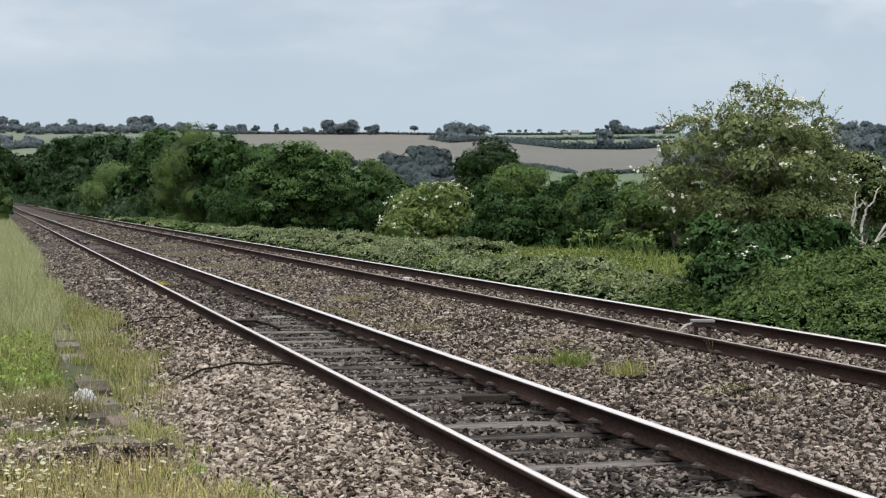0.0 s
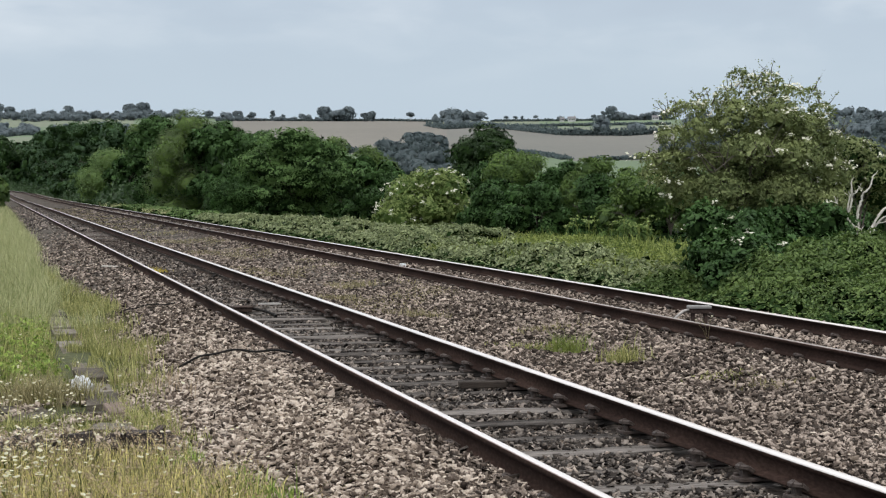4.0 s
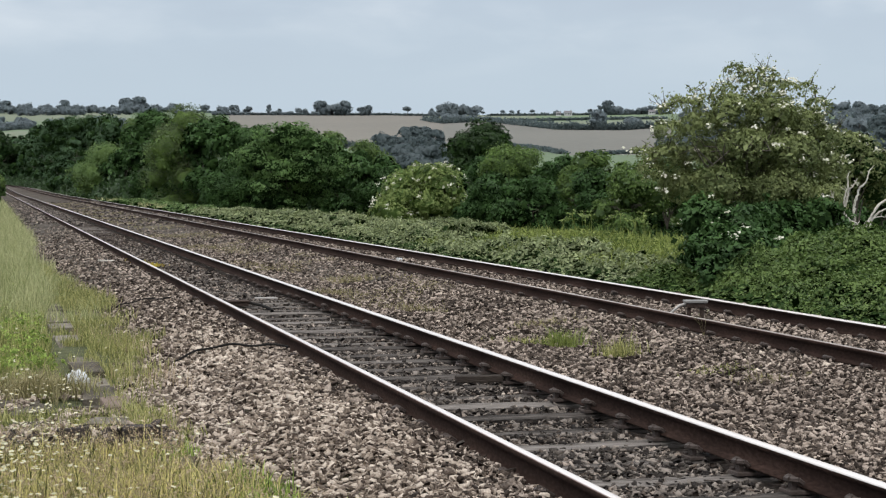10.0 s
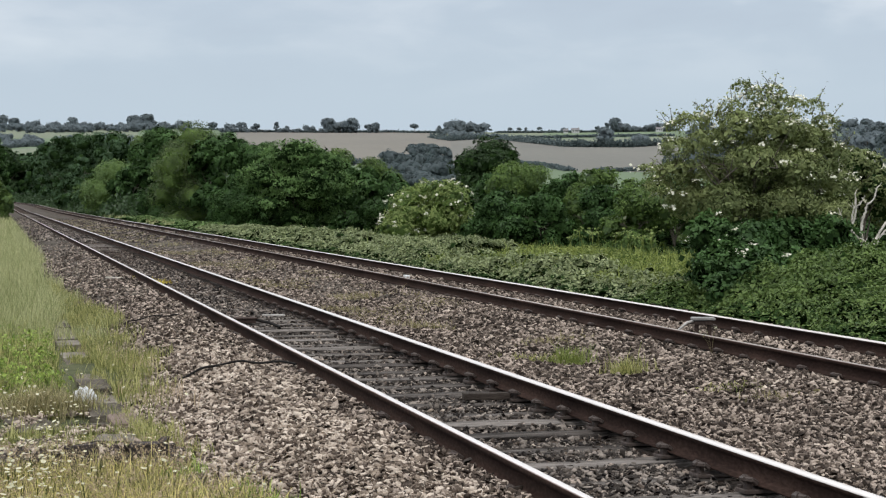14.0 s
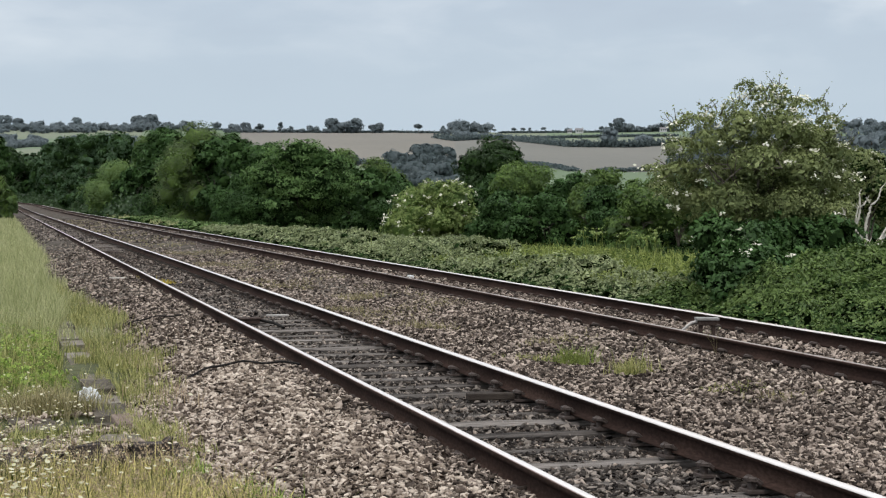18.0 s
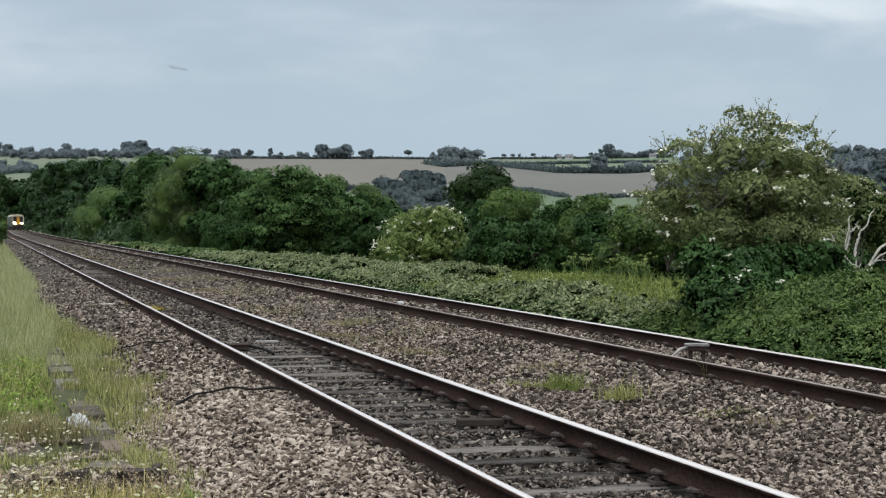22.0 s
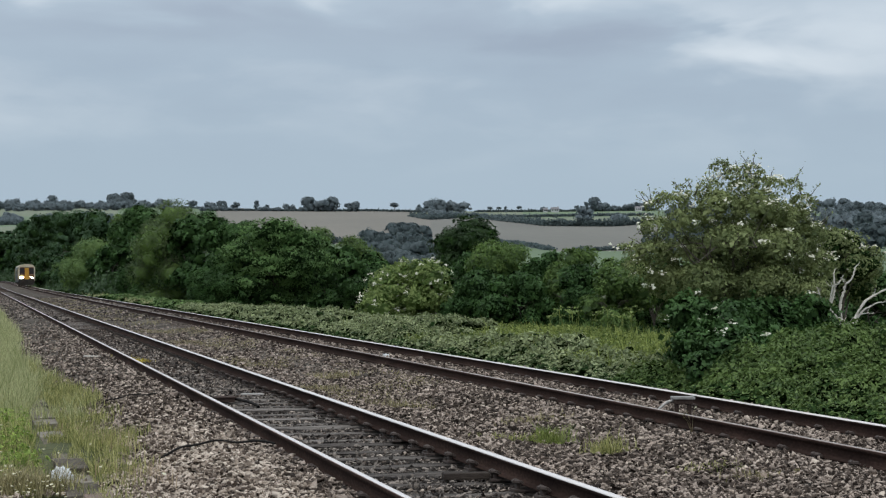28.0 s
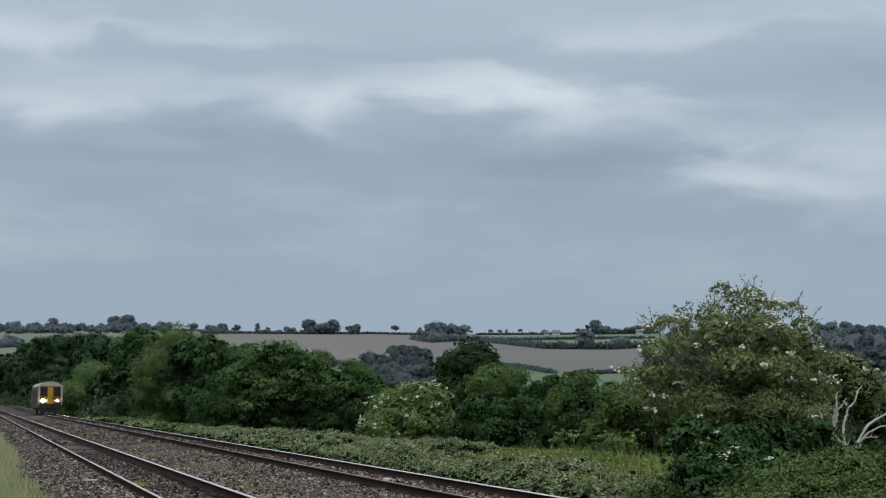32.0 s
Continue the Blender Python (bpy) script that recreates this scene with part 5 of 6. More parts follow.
def build_hedges():
    rng = np.random.default_rng(41)
    runs = (((440, 236.5), (560, 237), (700, 236), (790, 237)), ((765, 244), (800, 249), (870, 246), (1000, 262), (1050, 264)), ((1052, 264), (1120, 266), (1200, 264)), ((925, 285), (970, 290), (1010, 298)), ((1055, 300), (1110, 299), (1200, 298)),
            ((880, 248), (1000, 246), (1190, 247)), ((440, 286), (560, 283), (690, 285)), ((880, 236.5), (1200, 236.5)), ((20, 256), (230, 256)), ((0, 276), (140, 276)), ((-60, 230.5), (300, 230.5), (400, 234), (450, 236.5)))
    for k, run in enumerate(runs):
        tall = 2.6 if k in (1, 2) else 0.6 if k in (3, 4) else 1.15
        P = []
        for (u0, l0), (u1, l1) in zip(run, run[1:]):
            n = int(max(60, abs(u1 - u0) * 6.5 + abs(l1 - l0) * 14))
            for t in rng.uniform(0, 1, n):
                x, y, z = hill_place(u0 + (u1 - u0) * t, l0 + (l1 - l0) * t)
                for _ in range(3):
                    P.append((x + rng.normal(0, 1.2), y + rng.normal(0, 1.2), z + tall * abs(rng.normal(0, 0.6)) + 0.25))
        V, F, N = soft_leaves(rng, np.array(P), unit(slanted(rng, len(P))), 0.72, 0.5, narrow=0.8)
        tagged(new("field_hedge", mesh_of("field_hedge", V, F, HEDGE_HAZED, normals=N)), "grey-green hedge between hill fields, tinted for haze", "hedge", kind="stuff")


build_hedges()


def far_tree_kinds(leaf):
    made = []
    for k, (w, h, stem) in enumerate(((11, 9, 0.06), (8, 8, 0.1), (15, 9, 0.0), (6, 10, 0.06), (10, 9, 0.85))):
        rng = np.random.default_rng(50 + k)
        B = lobes(rng, w, h, h * (stem - 0.1), 13, 0.8)
        P, way = clump_points(rng, B, 190, 1.0, 8, 0.2, 0.6)
        # normals leaned upwards to flatten the shading as haze would
        V, F, N = soft_leaves(rng, P, way, 0.45, 0.3, mass=0.25, narrow=0.85)
        for b in B:
            v, f = lump(rng, b, 0.76)
            F, N, V = np.concatenate([F, f + len(V)]), np.concatenate([N, unit(unit(v - v.mean(0)[None]) * 0.4 + [0, 0, 0.6])]), np.concatenate([V, v])
        q = np.linspace(0, 1, 4)[:, None]
        T = tubes([(np.array([[0, 0, -1.0]]) + np.array([[0, 0, h * 0.6 + 1]]) * q, 0.35 * (1 - 0.5 * q[:, 0]))], 6)
        made.append((mesh_of("crown", V, F, leaf, normals=N), mesh_of("trunk", T[0], T[1], BARK)))
    return made


def build_far_trees():
    kinds, near_kinds = far_tree_kinds(LEAF_FAR_HAZED), far_tree_kinds(LEAF_SLOPE_HAZED)
    rng = np.random.default_rng(57)

    def put(u, level, k, s, label="haze-tinted hedgerow tree on the hill"):
        x, y, z = hill_place(u, level)
        t = tagged(new("hill_tree"), label, "tree", "trees on the hill")
        t.matrix_basis = pose(x, y, z, 0, 0, rng.uniform(0, 360))
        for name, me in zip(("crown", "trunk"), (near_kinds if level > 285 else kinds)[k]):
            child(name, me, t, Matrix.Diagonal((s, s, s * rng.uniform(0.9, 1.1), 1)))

    # along the skyline
    for u, k, s in ((585, 0, 1.3), (625, 0, 1.35), (605, 2, 1.1), (655, 1, 0.9), (667, 0, 0.85), (736, 4, 0.85), (430, 0, 0.9), (455, 1, 0.8), (492, 3, 0.8), (510, 1, 0.6), (550, 2, 0.7),
                    (869, 4, 0.42), (905, 4, 0.5), (921, 4, 0.48), (933, 3, 0.5), (956, 4, 0.5), (1060, 1, 0.6), (1092, 0, 1.25), (1105, 2, 1.0), (1075, 3, 0.8), (1150, 2, 0.8), (1180, 2, 1.0), (1165, 1, 0.9),
                    (800, 2, 1.2), (825, 2, 1.25), (850, 2, 1.1), (780, 1, 0.7), (1000, 2, 0.5), (1130, 2, 0.6), (265, 0, 1.4), (240, 0, 1.3), (250, 2, 1.4), (215, 1, 0.8), (130, 0, 1.1), (100, 2, 0.9), (60, 2, 1.0), (30, 0, 1.1), (5, 0, 1.3), (-20, 2, 1.3), (160, 2, 0.7), (185, 1, 0.7), (295, 1, 0.8), (330, 2, 0.9), (380, 2, 0.7), (410, 2, 0.8)):
        put(u, 236.8 if u > 400 else 230.5, k, s * (1.25 if u < 420 else 1.2))
    # the wooded clump on the slope and lone trees in the hedges
    for u, lev, k, s in ((705, 297, 2, 1.0), (720, 305, 0, 0.9), (750, 306, 0, 0.9), (776, 309, 0, 0.85), (792, 312, 2, 0.8), (700, 322, 2, 0.7), (735, 322, 2, 0.8), (760, 326, 2, 0.8), (790, 326, 2, 0.8), (735, 298, 0, 1.15), (757, 297, 0, 1.4), (780, 300, 0, 1.1), (745, 312, 2, 0.9), (715, 316, 2, 0.8), (770, 318, 2, 0.9), (690, 300, 2, 0.5),
                         (608, 286, 3, 0.72), (626, 286, 1, 0.62), (656, 286, 1, 0.42), (560, 290, 2, 0.4), (590, 290, 2, 0.35), (955, 288, 1, 0.25), (1072, 264, 0, 1.35), (1132, 265, 2, 0.95), (1188, 300, 0, 0.7), (1200, 292, 2, 0.9)):
        put(u, lev, k, s)
    # scrub that runs down from the skyline into the hedge
    for q in np.linspace(0, 1, 16):
        put(785 + 110 * q + rng.normal(0, 4), 241 + 6 * q + rng.normal(0, 1.2), 2, 0.75 - 0.35 * q, "haze-tinted scrub along the upper field hedge")
    # the wood at the hill's end
    for _ in range(112):
        put(rng.uniform(1205, 1640), rng.uniform(240, 310), int(rng.integers(0, 3)), rng.uniform(0.8, 1.3), "haze-tinted wood at the end of the hill")
    for _ in range(48):
        put(rng.uniform(-60, 250), rng.uniform(246, 257), 2, rng.uniform(0.5, 0.8))
    for _ in range(80):
        put(rng.uniform(-60, 330), rng.uniform(230, 236), 2, rng.uniform(0.5, 1.0))
    for _ in range(26):
        put(rng.uniform(390, 585), 237, 2, rng.uniform(0.3, 0.55))


build_far_trees()


def build_farm():
    wall = material("whitewashed_wall", ((0.3, (0.42, 0.43, 0.43)), (0.7, (0.55, 0.55, 0.55))), 0.9, grain=3, blotch=0.5, bump=0.1)
    slate = material("slate_roof", ((0.3, (0.12, 0.12, 0.13)), (0.7, (0.22, 0.21, 0.22))), 0.7, grain=4, blotch=0.6, bump=0.2)
    dark = material("dark_glass", ((0.3, (0.02, 0.022, 0.025)), (0.7, (0.05, 0.055, 0.06))), 0.15, grain=2, blotch=1, bump=0)
    for u, w, h, label in ((1020, 7, 2.6, "pale farmhouse with a slate roof on the hilltop"), (1168, 6, 2.4, "small pale farm building on the skyline"), (1003, 4, 1.8, "low pale farm shed on the hilltop")):
        x, y, z = hill_place(u, 237.5)
        house = tagged(new("farmhouse"), label, "house")
        house.matrix_basis = pose(x, y, z, 0, 0, -15)
        part("wall", box(bmesh.new(), -w / 2, w / 2, -3, 3, -1, h), wall, house)
        bm = bmesh.new()
        pts = [(-w / 2 - 0.3, -3.3, h), (w / 2 + 0.3, -3.3, h), (w / 2 + 0.3, 3.3, h), (-w / 2 - 0.3, 3.3, h), (-w / 2 - 0.3, 0, h + 2.2), (w / 2 + 0.3, 0, h + 2.2)]
        v = [bm.verts.new(p) for p in pts]
        for q in ((0, 1, 5, 4), (2, 3, 4, 5), (0, 4, 3), (1, 2, 5), (3, 2, 1, 0)):
            bm.faces.new([v[i] for i in q])
        roof = part("roof", bm, slate, house)
        part("chimney", box(bmesh.new(), w / 2 - 1.2, w / 2 - 0.4, -0.4, 0.4, h + 1.4, h + 3.0), wall, roof)
        for s in (-0.3, 0.05, 0.3):
            part("window", box(bmesh.new(), s * w - 0.5, s * w + 0.5, -3.06, -2.98, 1.2, 2.4), dark, house)


build_farm()


# ---------------------------------------------------------------- lineside things
def build_trough():
    trough = tagged(new("cable_trough"), "old concrete cable trough with worn lids, half grown over", "cable trough")
    rng = np.random.default_rng(61)
    y = 15.1
    kinds = []
    for k in range(4):
        bm = bmesh.new()
        box(bm, -0.15, 0.15, 0.012, 0.9 - 0.012 - 0.02 * k, -0.05, 0.02, 0.008)
        me = bpy.data.meshes.new("trough_lid")
        bm.to_mesh(me)
        bm.free()
        me.materials.append(CONCRETE_OLD)
        kinds.append(me)
    while y < 30:
        if rng.uniform() < 0.96:
            child("trough_lid", kinds[int(rng.integers(0, 4))], trough, pose(0.97 + rng.normal(0, 0.012) - 0.003 * (y - 14), y, -0.125 + rng.normal(0, 0.014), rng.normal(0, 0.9), rng.normal(0, 2.0), rng.normal(0.2, 1.0)))
        y += 0.91
    bm = box(bmesh.new(), -0.125, 0.125, -0.28, 0.28, -0.05, 0.02, 0.02)
    slab = part("fallen_slab", bm, SANDSTONE, None)
    slab.matrix_basis = pose(1.08, 14.72, -0.115, 2, -3, 3)
    tagged(slab, "worn pinkish brown stone slab lying past the trough's end", "stone slab")


build_trough()


def build_paving():
    """Broken old paving with a low brick edge, across the end of the trough."""
    rng = np.random.default_rng(63)
    edge = tagged(new("broken_paving"), "broken old platform paving edge of stone and sooty brick", "paving")
    shapes = []
    for k in range(5):
        bm = bmesh.new()
        box(bm, -0.11, 0.11, -0.055, 0.055, -0.1, 0.065, 0.012)
        for v in bm.verts:
            v.co += Vector(rng.normal(0, 0.006, 3))
        me = bpy.data.meshes.new("brick")
        bm.to_mesh(me)
        bm.free()
        me.materials.append(BRICK_DARK)
        shapes.append(me)
    for x in np.arange(-0.75, 1.2, 0.225):
        gone = rng.uniform() < (0.05 if x < -0.1 else 0.8)
        if not gone:
            child("brick", shapes[int(rng.integers(0, 5))], edge, pose(x, 12.36 + rng.normal(0, 0.03), -0.065 + rng.normal(0, 0.015), rng.normal(0, 5), rng.normal(0, 4), rng.normal(0, 7)))
    slabs = []
    for k in range(4):
        bm = bmesh.new()
        box(bm, -0.17, 0.17, -0.14, 0.14, -0.06, 0.0, 0.015)
        for v in bm.verts:
            v.co += Vector((*rng.normal(0, 0.03, 2), rng.normal(0, 0.008)))
        me = bpy.data.meshes.new("paving_slab")
        bm.to_mesh(me)
        bm.free()
        me.materials.append(CONCRETE_OLD)
        slabs.append(me)
    for ix in range(4):
        for iy in range(5):
            if rng.uniform() < 0.42:
                child("paving_slab", slabs[int(rng.integers(0, 4))], edge, pose(-0.85 + 0.58 * ix + rng.normal(0, 0.04), 13.2 + 0.52 * iy + rng.normal(0, 0.04), -0.138 + rng.normal(0, 0.014), rng.normal(0, 1.5), rng.normal(0, 1.5), rng.normal(0, 4)))


build_paving()


def build_rubble():
    rng = np.random.default_rng(65)
    shape = stone_shape()
    n = 8500
    x, y = rng.uniform(-0.9, 1.5, n), rng.uniform(11.7, 16.3, n)
    k = smooth_noise(x, y, 0.45, 21) > -0.05
    P = np.stack([x[k], y[k], np.maximum(ground(x[k], y[k]), left_ground(x[k], y[k])) + 0.015], 1)
    V, F = stones(rng, P, 0.015, shape)
    tagged(new("loose_rubble", mesh_of("loose_rubble", V, F, STONE_PALE)), "pale stone chips and rubble on the old paving", "rubble", kind="stuff")
    # the broken face of the old edge
    for n, mat, size, label in ((230, STONE_PALE, 0.026, "pale broken stone along the old paving edge"), (260, BRICK_DARK, 0.034, "sooty broken brick along the old paving edge")):
        x, q = rng.uniform(-0.75, 1.3, n), rng.uniform(0, 1, n)
        P = np.stack([x, 12.3 + 0.22 * q + 0.04 * smooth_noise(x, q, 0.3, 81), -0.13 + 0.1 * q + rng.normal(0, 0.012, n)], 1)
        V, F = stones(rng, P, size, shape)
        tagged(new("broken_masonry", mesh_of("broken_masonry", V, F, mat)), label, "rubble", kind="stuff")


build_rubble()


def build_cabinet():
    """Grey lineside cabinet with an overhanging white cap; its open ground side is out of sight."""
    cab = tagged(new("lineside_cabinet"), "grey steel lineside cabinet with a white overhanging cap", "cabinet")
    part("body", box(bmesh.new(), -0.6, 0.0, -0.28, 0.28, 0.08, 1.72, 0.012), PAINT_GREY, cab)
    door = part("door", box(bmesh.new(), -0.57, -0.05, -0.3, -0.275, 0.16, 1.66, 0.006), PAINT_GREY, cab)
    bm = bmesh.new()
    rod(bm, (-0.5, -0.315, 0.95), (-0.5, -0.315, 1.12), 0.012)
    part("handle", bm, IRON, door)
    bm = bmesh.new()
    v = []
    for z, o, in ((1.715, 0.004), (1.725, 0.012), (1.785, 0.012), (1.87, -0.004), (1.89, -0.05)):
        v.append([bm.verts.new(c) for c in ((-0.6 - o, -0.28 - o, z), (o, -0.28 - o, z), (o, 0.28 + o, z), (-0.6 - o, 0.28 + o, z))])
    bm.faces.new(v[0][::-1]), bm.faces.new(v[-1])
    for a, b in zip(v, v[1:]):
        for k in range(4):
            bm.faces.new((a[k], a[(k + 1) % 4], b[(k + 1) % 4], b[k]))
    part("cap", bm, PAINT_WHITE, cab)
    part("corner_trim", box(bmesh.new(), -0.014, 0.003, -0.286, -0.276, 0.1, 1.71, 0.002), GREY_LID, cab, "pale worn corner strip")
    part("door_seam", box(bmesh.new(), -0.026, -0.015, -0.284, -0.277, 0.1, 1.71), IRON, cab, "dark gap beside the door")
    part("plinth", box(bmesh.new(), -0.66, 0.06, -0.34, 0.34, -0.1, 0.08, 0.015), CONCRETE, cab)
    cab.matrix_basis = pose(-0.103, 6.3, -0.02, 0, 0.8, -14)


build_cabinet()


def build_track_things():
    # junction box on the second track
    jb = tagged(new("junction_box"), "small grey-lidded metal junction box on legs beside the rail", "junction box")
    part("lid", box(bmesh.new(), -0.15, 0.15, -0.09, 0.09, 0.235, 0.27, 0.01), JB_LID, jb)
    part("body", box(bmesh.new(), -0.12, 0.12, -0.07, 0.07, 0.175, 0.235, 0.006), IRON, jb)
    for s in (-1, 1):
        part("leg", box(bmesh.new(), s * 0.08 - 0.025, s * 0.08 + 0.025, -0.03, 0.03, -0.06, 0.18, 0.004), IRON, jb)
    V, F = tubes([(np.array([(-0.12, 0, 0.22), (-0.2, 0, 0.2), (-0.3, 0.02, 0.11), (-0.4, 0.03, 0.0)]), np.full(4, 0.018))], 8)
    child("conduit", mesh_of("conduit", V, F, GREY_LID, smooth=True), jb, label="pale grey flexible conduit")
    jb.matrix_basis = pose(8.78, 20.1, 0.0, 0, 0, -15)
    # treadle beside the near rail
    tr = tagged(new("track_treadle"), "dark iron treadle box between the rails", "rail device")
    part("body", box(bmesh.new(), -0.14, 0.14, -0.13, 0.13, 0.0, 0.06, 0.012), IRON, tr)
    part("cover", box(bmesh.new(), -0.16, 0.16, -0.15, 0.15, 0.06, 0.08, 0.008), IRON, tr)
    part("bracket", box(bmesh.new(), -0.3, -0.16, -0.05, 0.05, 0.02, 0.06, 0.006), IRON, tr)
    V, F = tubes([(np.array([(0.16, 0, 0.04), (0.3, -0.3, 0.02), (0.36, -0.8, 0.0), (0.3, -1.2, 0.01)]), np.full(4, 0.022))], 8)
    child("cable", mesh_of("cable", V, F, BLACK_RUBBER, smooth=True), tr)
    tr.matrix_basis = pose(3.5, 24.3, 0.0, 0, 0, 0)
    # pale plank and dark timber left in the four foot
    bm = box(bmesh.new(), -0.18, 0.18, -0.04, 0.04, 0, 0.03, 0.006)
    plank = part("loose_plank", bm, GREY_LID, None)
    plank.matrix_basis = pose(4.12, 25.6, 0.0, 0, 2, 22)
    tagged(plank, "pale weathered plank lying between the rails", "plank")
    bm = box(bmesh.new(), -0.17, 0.17, -0.08, 0.08, 0, 0.03, 0.006)
    board = part("loose_plank", bm, DEADWOOD, None)
    board.matrix_basis = pose(2.5, 37.0, float(bed(np.array(2.5))) + 0.012, 0, 3, 12)
    tagged(board, "short pale bleached board lying on the ballast shoulder", "plank")
    bm = box(bmesh.new(), -0.12, 0.3, -0.06, 0.06, 0.0, 0.06, 0.012)
    block = part("timber_block", bm, BARK_DARK, None)
    block.matrix_basis = pose(4.14, 14.45, 0.0, 0, 0, -6)
    tagged(block, "short dark timber offcut lying on a sleeper", "timber")
    # cable over the ballast shoulder
    q = np.linspace(0.2, 0.96, 26)
    x = 1.5 + 1.5 * q
    y = 16.95 + 0.6 * np.sin(q * 2.6) - 0.45 * q + 0.05 * np.sin(q * 17)
    V, F = tubes([(np.stack([x, y, bed(x) + 0.05 + 0.012 * np.sin(q * 23)], 1), np.full(26, 0.012))], 7)
    tagged(new("loose_cable", mesh_of("loose_cable", V, F, BLACK_RUBBER, smooth=True)), "black rubber cable lying over the ballast", "cable")
    q = np.linspace(0, 1, 14)
    x = 1.8 + 0.75 * q
    y = 24.8 - 0.25 * q + 0.12 * np.sin(q * 5)
    V, F = tubes([(np.stack([x, y, bed(x) + 0.05 + 0.012 * np.sin(q * 14)], 1), np.full(14, 0.011))], 6)
    tagged(new("loose_cable", mesh_of("loose_cable", V, F, BLACK_RUBBER, smooth=True)), "short black cable end lying on the ballast", "cable")
    # markers on the second track
    for x, y in ((8.97, 37.0),):
        ob = part("marker_block", box(bmesh.new(), -0.05, 0.05, -0.08, 0.08, 0, 0.1, 0.015), PAINT_WHITE, None)
        ob.matrix_basis = pose(x, y, -0.02, 0, 0, 10)
        tagged(ob, "small white-painted marker block between the rails", "marker")
    # a thin flowering weed beside the second track's rail
    rng = np.random.default_rng(75)
    lines, heads = [], []
    for _ in range(5):
        tip = np.array([rng.normal(0, 0.12), rng.normal(0, 0.1), rng.uniform(0.12, 0.3)])
        lines.append((np.stack([tip * 0.05, tip * [0.4, 0.4, 0.6], tip]), np.array([0.0016, 0.0014, 0.001])))
        heads.append(tip + rng.normal(0, 0.01, (3, 3)))
    weed = tagged(new("flowering_weed"), "spindly weed with tiny white flowers beside the rail", "weed")
    weed.matrix_basis = pose(7.93, 17.9, float(bed(np.array(7.93))))
    V, F = tubes(lines, 4)
    child("stem_cluster", mesh_of("stem_cluster", V, F, GRASS_DRY), weed)
    V, F = leaves(rng, np.concatenate(heads), 0.008, up=1.0, narrow=0.9)
    child("flower_cluster", mesh_of("flower_cluster", V, F, DAISY), weed, label="tiny white flowers")
    # litter
    bm = bmesh.new()
    bmesh.ops.create_icosphere(bm, subdivisions=3, radius=0.1)
    for v in bm.verts:
        n = noise.noise(v.co * 28) * 0.5 + noise.noise(v.co * 60) * 0.25
        v.co *= 1 + n
        v.co.z = max(0.0, v.co.z * 0.9 + 0.05)
    bag = part("litter_bag", bm, PLASTIC, None)
    bag.matrix_basis = pose(0.83, 16.3, -0.12)
    bag.scale = (0.95, 0.7, 0.85)
    tagged(bag, "crumpled white plastic bag on the trough lids", "litter")


build_track_things()


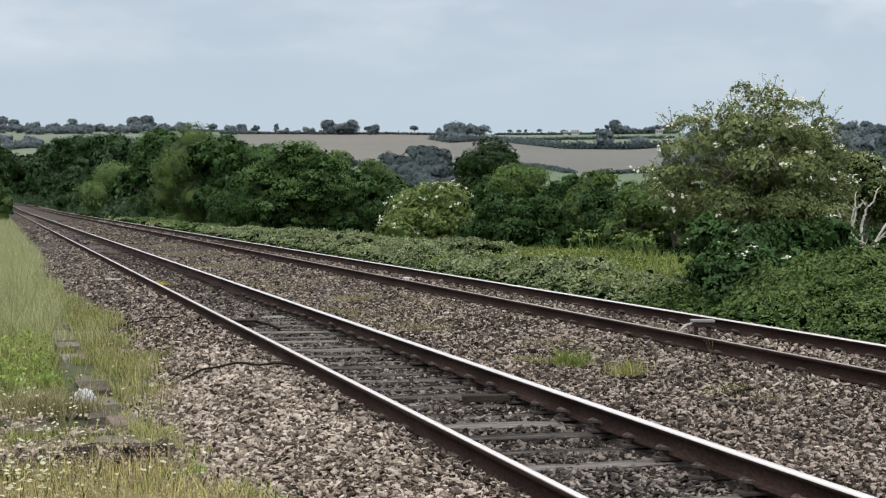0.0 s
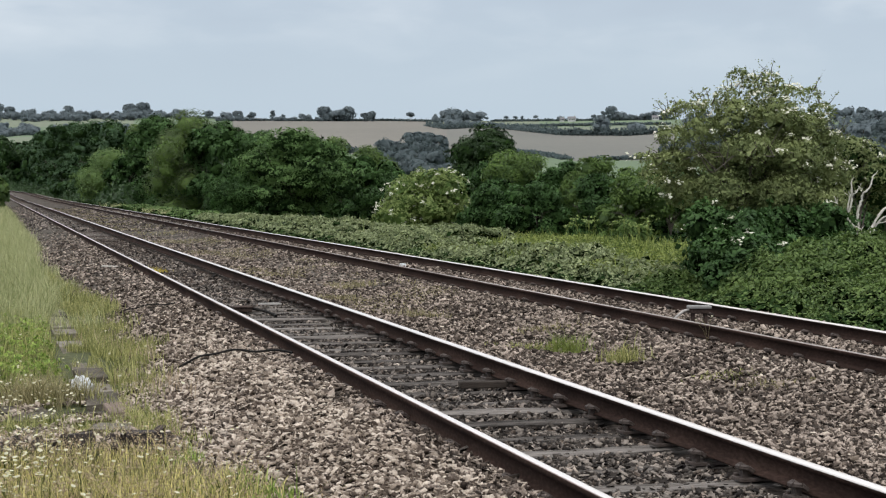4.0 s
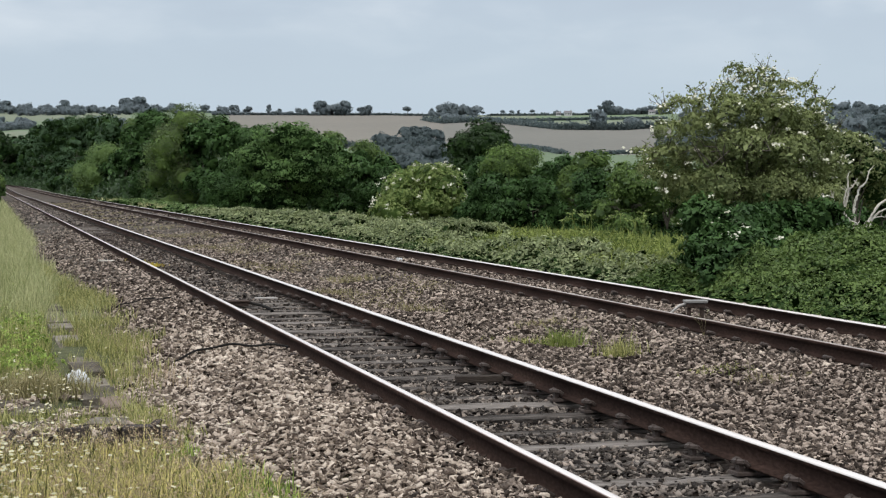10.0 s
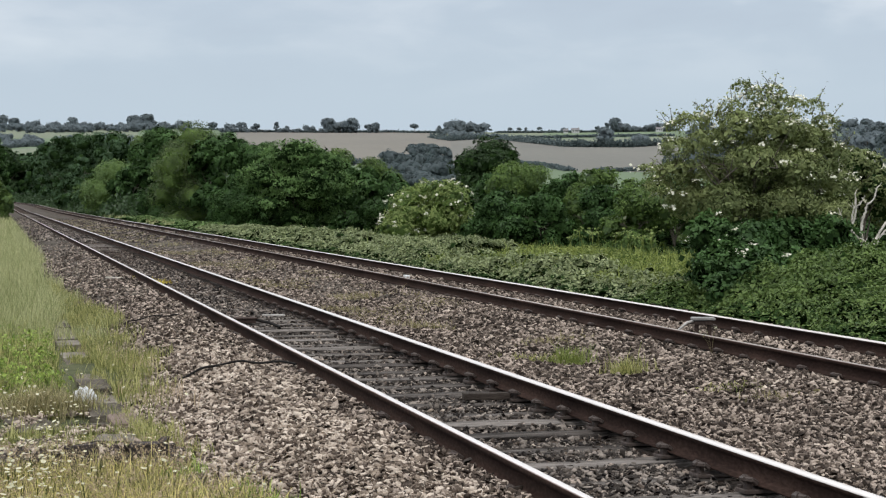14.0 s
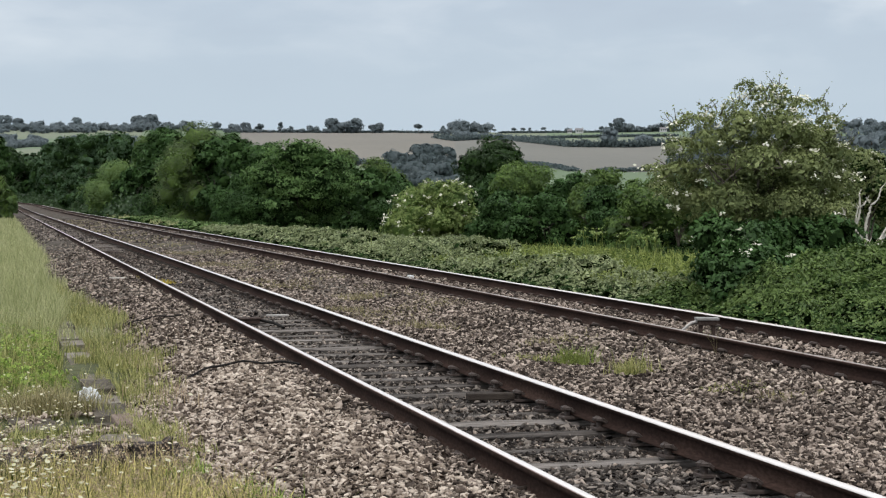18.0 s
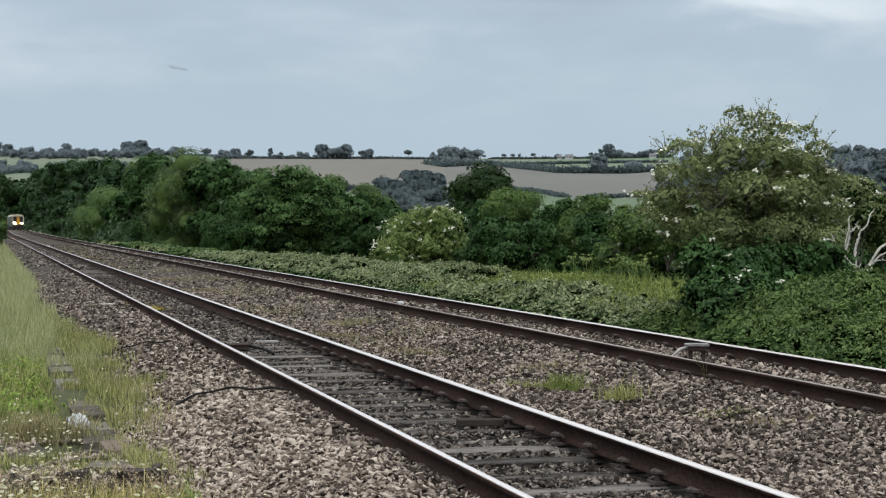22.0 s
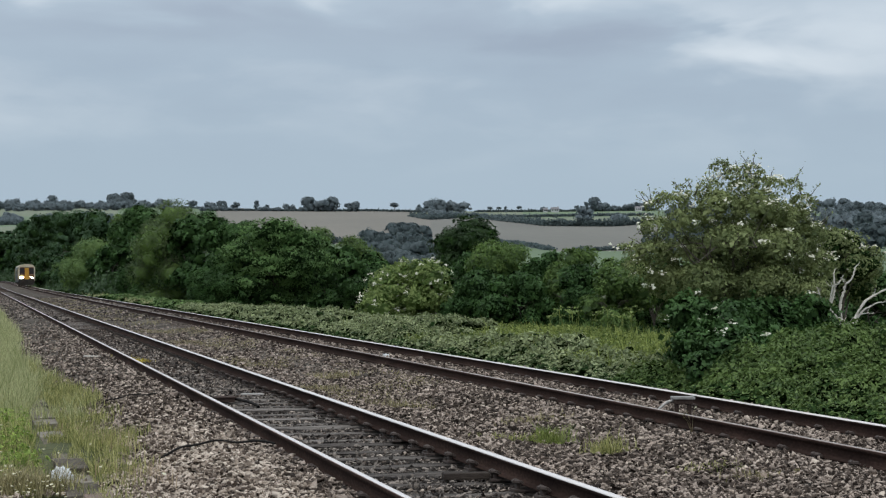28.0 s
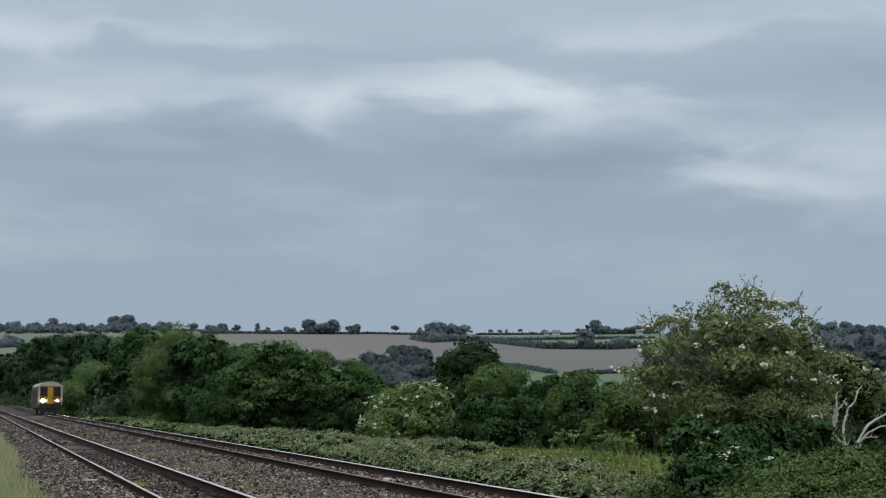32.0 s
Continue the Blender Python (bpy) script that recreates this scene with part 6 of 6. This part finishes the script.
# ---------------------------------------------------------------- the train
def build_train():
    yellow = material("train_yellow_paint", ((0.3, (0.42, 0.22, 0.02)), (0.7, (0.55, 0.3, 0.035))), 0.45, grain=4, blotch=0.8, bump=0.03)
    cream = material("train_cream_paint", ((0.3, (0.42, 0.375, 0.28)), (0.7, (0.54, 0.48, 0.36))), 0.5, grain=4, blotch=0.8, bump=0.03)
    lower = material("train_red_brown_paint", ((0.3, (0.1, 0.045, 0.02)), (0.7, (0.17, 0.085, 0.035))), 0.45, grain=4, blotch=0.8, bump=0.03)
    maroon = material("train_maroon_paint", ((0.3, (0.06, 0.018, 0.014)), (0.7, (0.11, 0.032, 0.022))), 0.4, grain=4, blotch=0.8, bump=0.03)
    blue = material("train_dark_side_paint", ((0.3, (0.02, 0.026, 0.045)), (0.7, (0.04, 0.05, 0.075))), 0.4, grain=4, blotch=0.8, bump=0.03)
    glass = material("train_window_glass", ((0.3, (0.012, 0.012, 0.014)), (0.7, (0.03, 0.03, 0.034))), 0.3, grain=4, blotch=0.8, bump=0, spec=0.3)
    under = material("train_underframe_grime", ((0.3, (0.012, 0.011, 0.01)), (0.7, (0.05, 0.042, 0.036))), 0.85, grain=8, blotch=1.5, bump=0.3)
    lamp = material("train_headlight_glow", ((0.3, (1.0, 0.9, 0.68)), (0.7, (1.0, 0.92, 0.74))), 0.3, bump=0, glow=750)
    tail = material("train_marker_glow", ((0.3, (1.0, 0.9, 0.7)), (0.7, (1.0, 0.9, 0.7))), 0.3, bump=0, glow=12)
    train = tagged(new("railcar"), "single diesel railcar with a yellow gangway front and lit headlights", "train")
    W, LEN = 1.36, 23.0
    # body shell: section swept back from the front at y = 0; z from the rail top
    sec = [(W - 0.06, 1.0), (W, 1.5), (W, 2.6), (W - 0.08, 3.2), (W - 0.28, 3.5), (W - 0.7, 3.68), (0, 3.76)]
    ring = sec + [(-x, z) for x, z in reversed(sec[:-1])]
    bm = bmesh.new()
    a = [bm.verts.new((x, 0.0, z)) for x, z in ring]
    b = [bm.verts.new((x, LEN, z)) for x, z in ring]
    n = len(ring)
    for i in range(n - 1):
        f = bm.faces.new((a[i], a[i + 1], b[i + 1], b[i]))
        f.material_index = 1 if 3 <= i < n - 4 else 0
    bm.faces.new((a[-1], a[0], b[0], b[-1]))
    fr = bm.faces.new(a[::-1])
    bk = bm.faces.new(b)
    fr.material_index, bk.material_index = 1, 2
    bmesh.ops.recalc_face_normals(bm, faces=bm.faces)
    part("body", bm, (blue, cream, maroon), train, "dark blue side, cream ends and pale roof")
    # the front
    part("front_panel", box(bmesh.new(), -1.16, 1.16, -0.03, -0.005, 1.3, 2.0, 0.01), lower, train, "red-brown lower front panel")
    part("window_surround", box(bmesh.new(), -1.15, 1.15, -0.034, -0.005, 2.03, 3.2, 0.01), maroon, train, "dark maroon window band")
    gang = part("gangway_door", box(bmesh.new(), -0.31, 0.31, -0.16, -0.032, 1.2, 3.12, 0.03), yellow, train, "yellow gangway door")
    part("door_handle", box(bmesh.new(), 0.2, 0.24, -0.175, -0.155, 1.9, 2.1, 0.004), under, gang)
    part("roof_rim", box(bmesh.new(), -1.1, 1.1, -0.03, -0.004, 3.21, 3.5, 0.03), cream, train, "cream upper front")
    part("gangway_hood", box(bmesh.new(), -0.4, 0.4, -0.15, -0.031, 3.08, 3.2, 0.02), under, train)
    for s in (-1, 1):
        part("windscreen", box(bmesh.new(), s * 0.8 - 0.34, s * 0.8 + 0.34, -0.045, -0.031, 2.1, 3.05, 0.01), glass, train)
        part("corner_pillar", box(bmesh.new(), s * 1.245 - 0.085, s * 1.245 + 0.085, -0.028, -0.004, 1.35, 3.3, 0.008), cream, train, "cream corner pillar")
        bm = bmesh.new()
        rod(bm, (s * 0.82, -0.07, 1.56), (s * 0.82, -0.03, 1.56), 0.17 if s < 0 else 0.065, 16)
        part("headlight", bm, lamp, train, "glowing warm white headlight")
        bm = bmesh.new()
        rod(bm, (s * 0.52, -0.06, 1.56), (s * 0.52, -0.03, 1.56), 0.05, 12)
        part("marker_light", bm, tail, train)
        part("side_skirt", box(bmesh.new(), s * 1.3 - 0.04, s * 1.3 + 0.04, 0.4, LEN - 0.4, 0.72, 0.995, 0.01), blue, train)
        for y in np.arange(3.2, 21, 1.9):
            part("side_window", box(bmesh.new(), s * 1.362 - 0.012, s * 1.362 + 0.012, y, y + 1.35, 2.0, 2.85, 0.008), glass, train)
        for y in (1.0, 20.6):
            part("side_door", box(bmesh.new(), s * 1.366 - 0.014, s * 1.366 + 0.014, y, y + 1.2, 1.05, 3.05, 0.008), yellow, train)
    bm = box(bmesh.new(), -1.25, 1.25, -0.1, 0.25, 0.72, 1.28, 0.03)
    part("buffer_beam", bm, under, train)
    bm = bmesh.new()
    rod(bm, (0, -0.55, 0.86), (0, 0.1, 0.86), 0.13, 12)
    part("coupler", bm, under, train)
    part("snowplough", box(bmesh.new(), -1.15, 1.15, -0.02, 0.1, 0.22, 0.7, 0.02), under, train)
    part("underframe", box(bmesh.new(), -1.15, 1.15, 0.3, LEN - 0.3, 0.5, 0.995, 0.03), under, train)
    for y in (3.6, 19.4):
        bogie = part("bogie", box(bmesh.new(), -1.05, 1.05, y - 1.7, y + 1.7, 0.4, 0.62, 0.04), under, train)
        for dy in (-1.3, 1.3):
            for s in (-1, 1):
                bm = bmesh.new()
                rod(bm, (s * 0.68, 0, 0), (s * 0.82, 0, 0), 0.42, 20)
                rod(bm, (s * 0.66, 0, 0), (s * 0.685, 0, 0), 0.45, 20)
                part("wheel", bm, IRON, bogie, m=pose(0, y + dy, 0.43))
    return train


TRAIN = build_train()


def build_insect():
    dark = material("insect_body", ((0.3, (0.02, 0.018, 0.016)), (0.7, (0.05, 0.045, 0.04))), 0.5, grain=400, blotch=100, bump=0.1)
    wing = material("insect_wing", ((0.3, (0.3, 0.3, 0.3)), (0.7, (0.5, 0.5, 0.48))), 0.3, grain=400, blotch=100, bump=0, through_light=0.5)
    fly = tagged(new("flying_insect"), "small dark insect flying past close by", "insect")
    bm = bmesh.new()
    bmesh.ops.create_uvsphere(bm, u_segments=10, v_segments=8, radius=0.003, matrix=Matrix.Diagonal((2.0, 0.9, 0.9, 1)))
    part("body", bm, dark, fly, smooth=True)
    for s in (-1, 1):
        bm = bmesh.new()
        v = [bm.verts.new(p) for p in ((0.001, s * 0.001, 0.002), (0.002, s * 0.005, 0.004), (-0.002, s * 0.007, 0.005), (-0.003, s * 0.003, 0.003))]
        lo = [bm.verts.new(q.co - Vector((0, 0, 0.0003))) for q in v]
        bm.faces.new(v), bm.faces.new(lo[::-1])
        for k in range(4):
            bm.faces.new((v[k], lo[k], lo[(k + 1) % 4], v[(k + 1) % 4]))
        part("wing", bm, wing, fly)
    return fly


INSECT = build_insect()


def motions():
    rows = []
    for t in (0, 2, 4, 6, 8, 10, 12, 14, 16, 17.5, 19, 20, 21, 22, 23, 24, 25, 26, 27, 28, 29, 30.5, 32):
        d = 200 + 21.6 * (32 - t) + 11 * float(ease(29.5, 24.5, t))
        (s0, z0), s1 = bend(d), bend(d + 16)[0]
        yaw = math.degrees(math.atan2(-(s1 - s0), 16))
        rows.append((t, pose(TRACKS[1] + float(s0), d, RAIL_TOP + float(z0), 0, 0, yaw)))
    walk(TRAIN, rows)
    # the insect's flight: a long glide past the eye
    flight = []
    for t, side, up in ((0, -45.0, 6.0), (20, -13.0, 3.6), (21.6, -3.13, 2.5), (22.0, -0.655, 2.15), (22.1, 0.0, 2.055), (22.5, 2.5, 1.75), (24, 12.0, 1.7), (32, 40.0, 3.0)):
        x = 4 * math.sin(HEADING + 0.012) + side * math.cos(HEADING)
        y = 4 * math.cos(HEADING + 0.012) - side * math.sin(HEADING)
        flight.append((t, pose(x, y, up, 0, 8, -15)))
    walk(INSECT, flight)


motions()
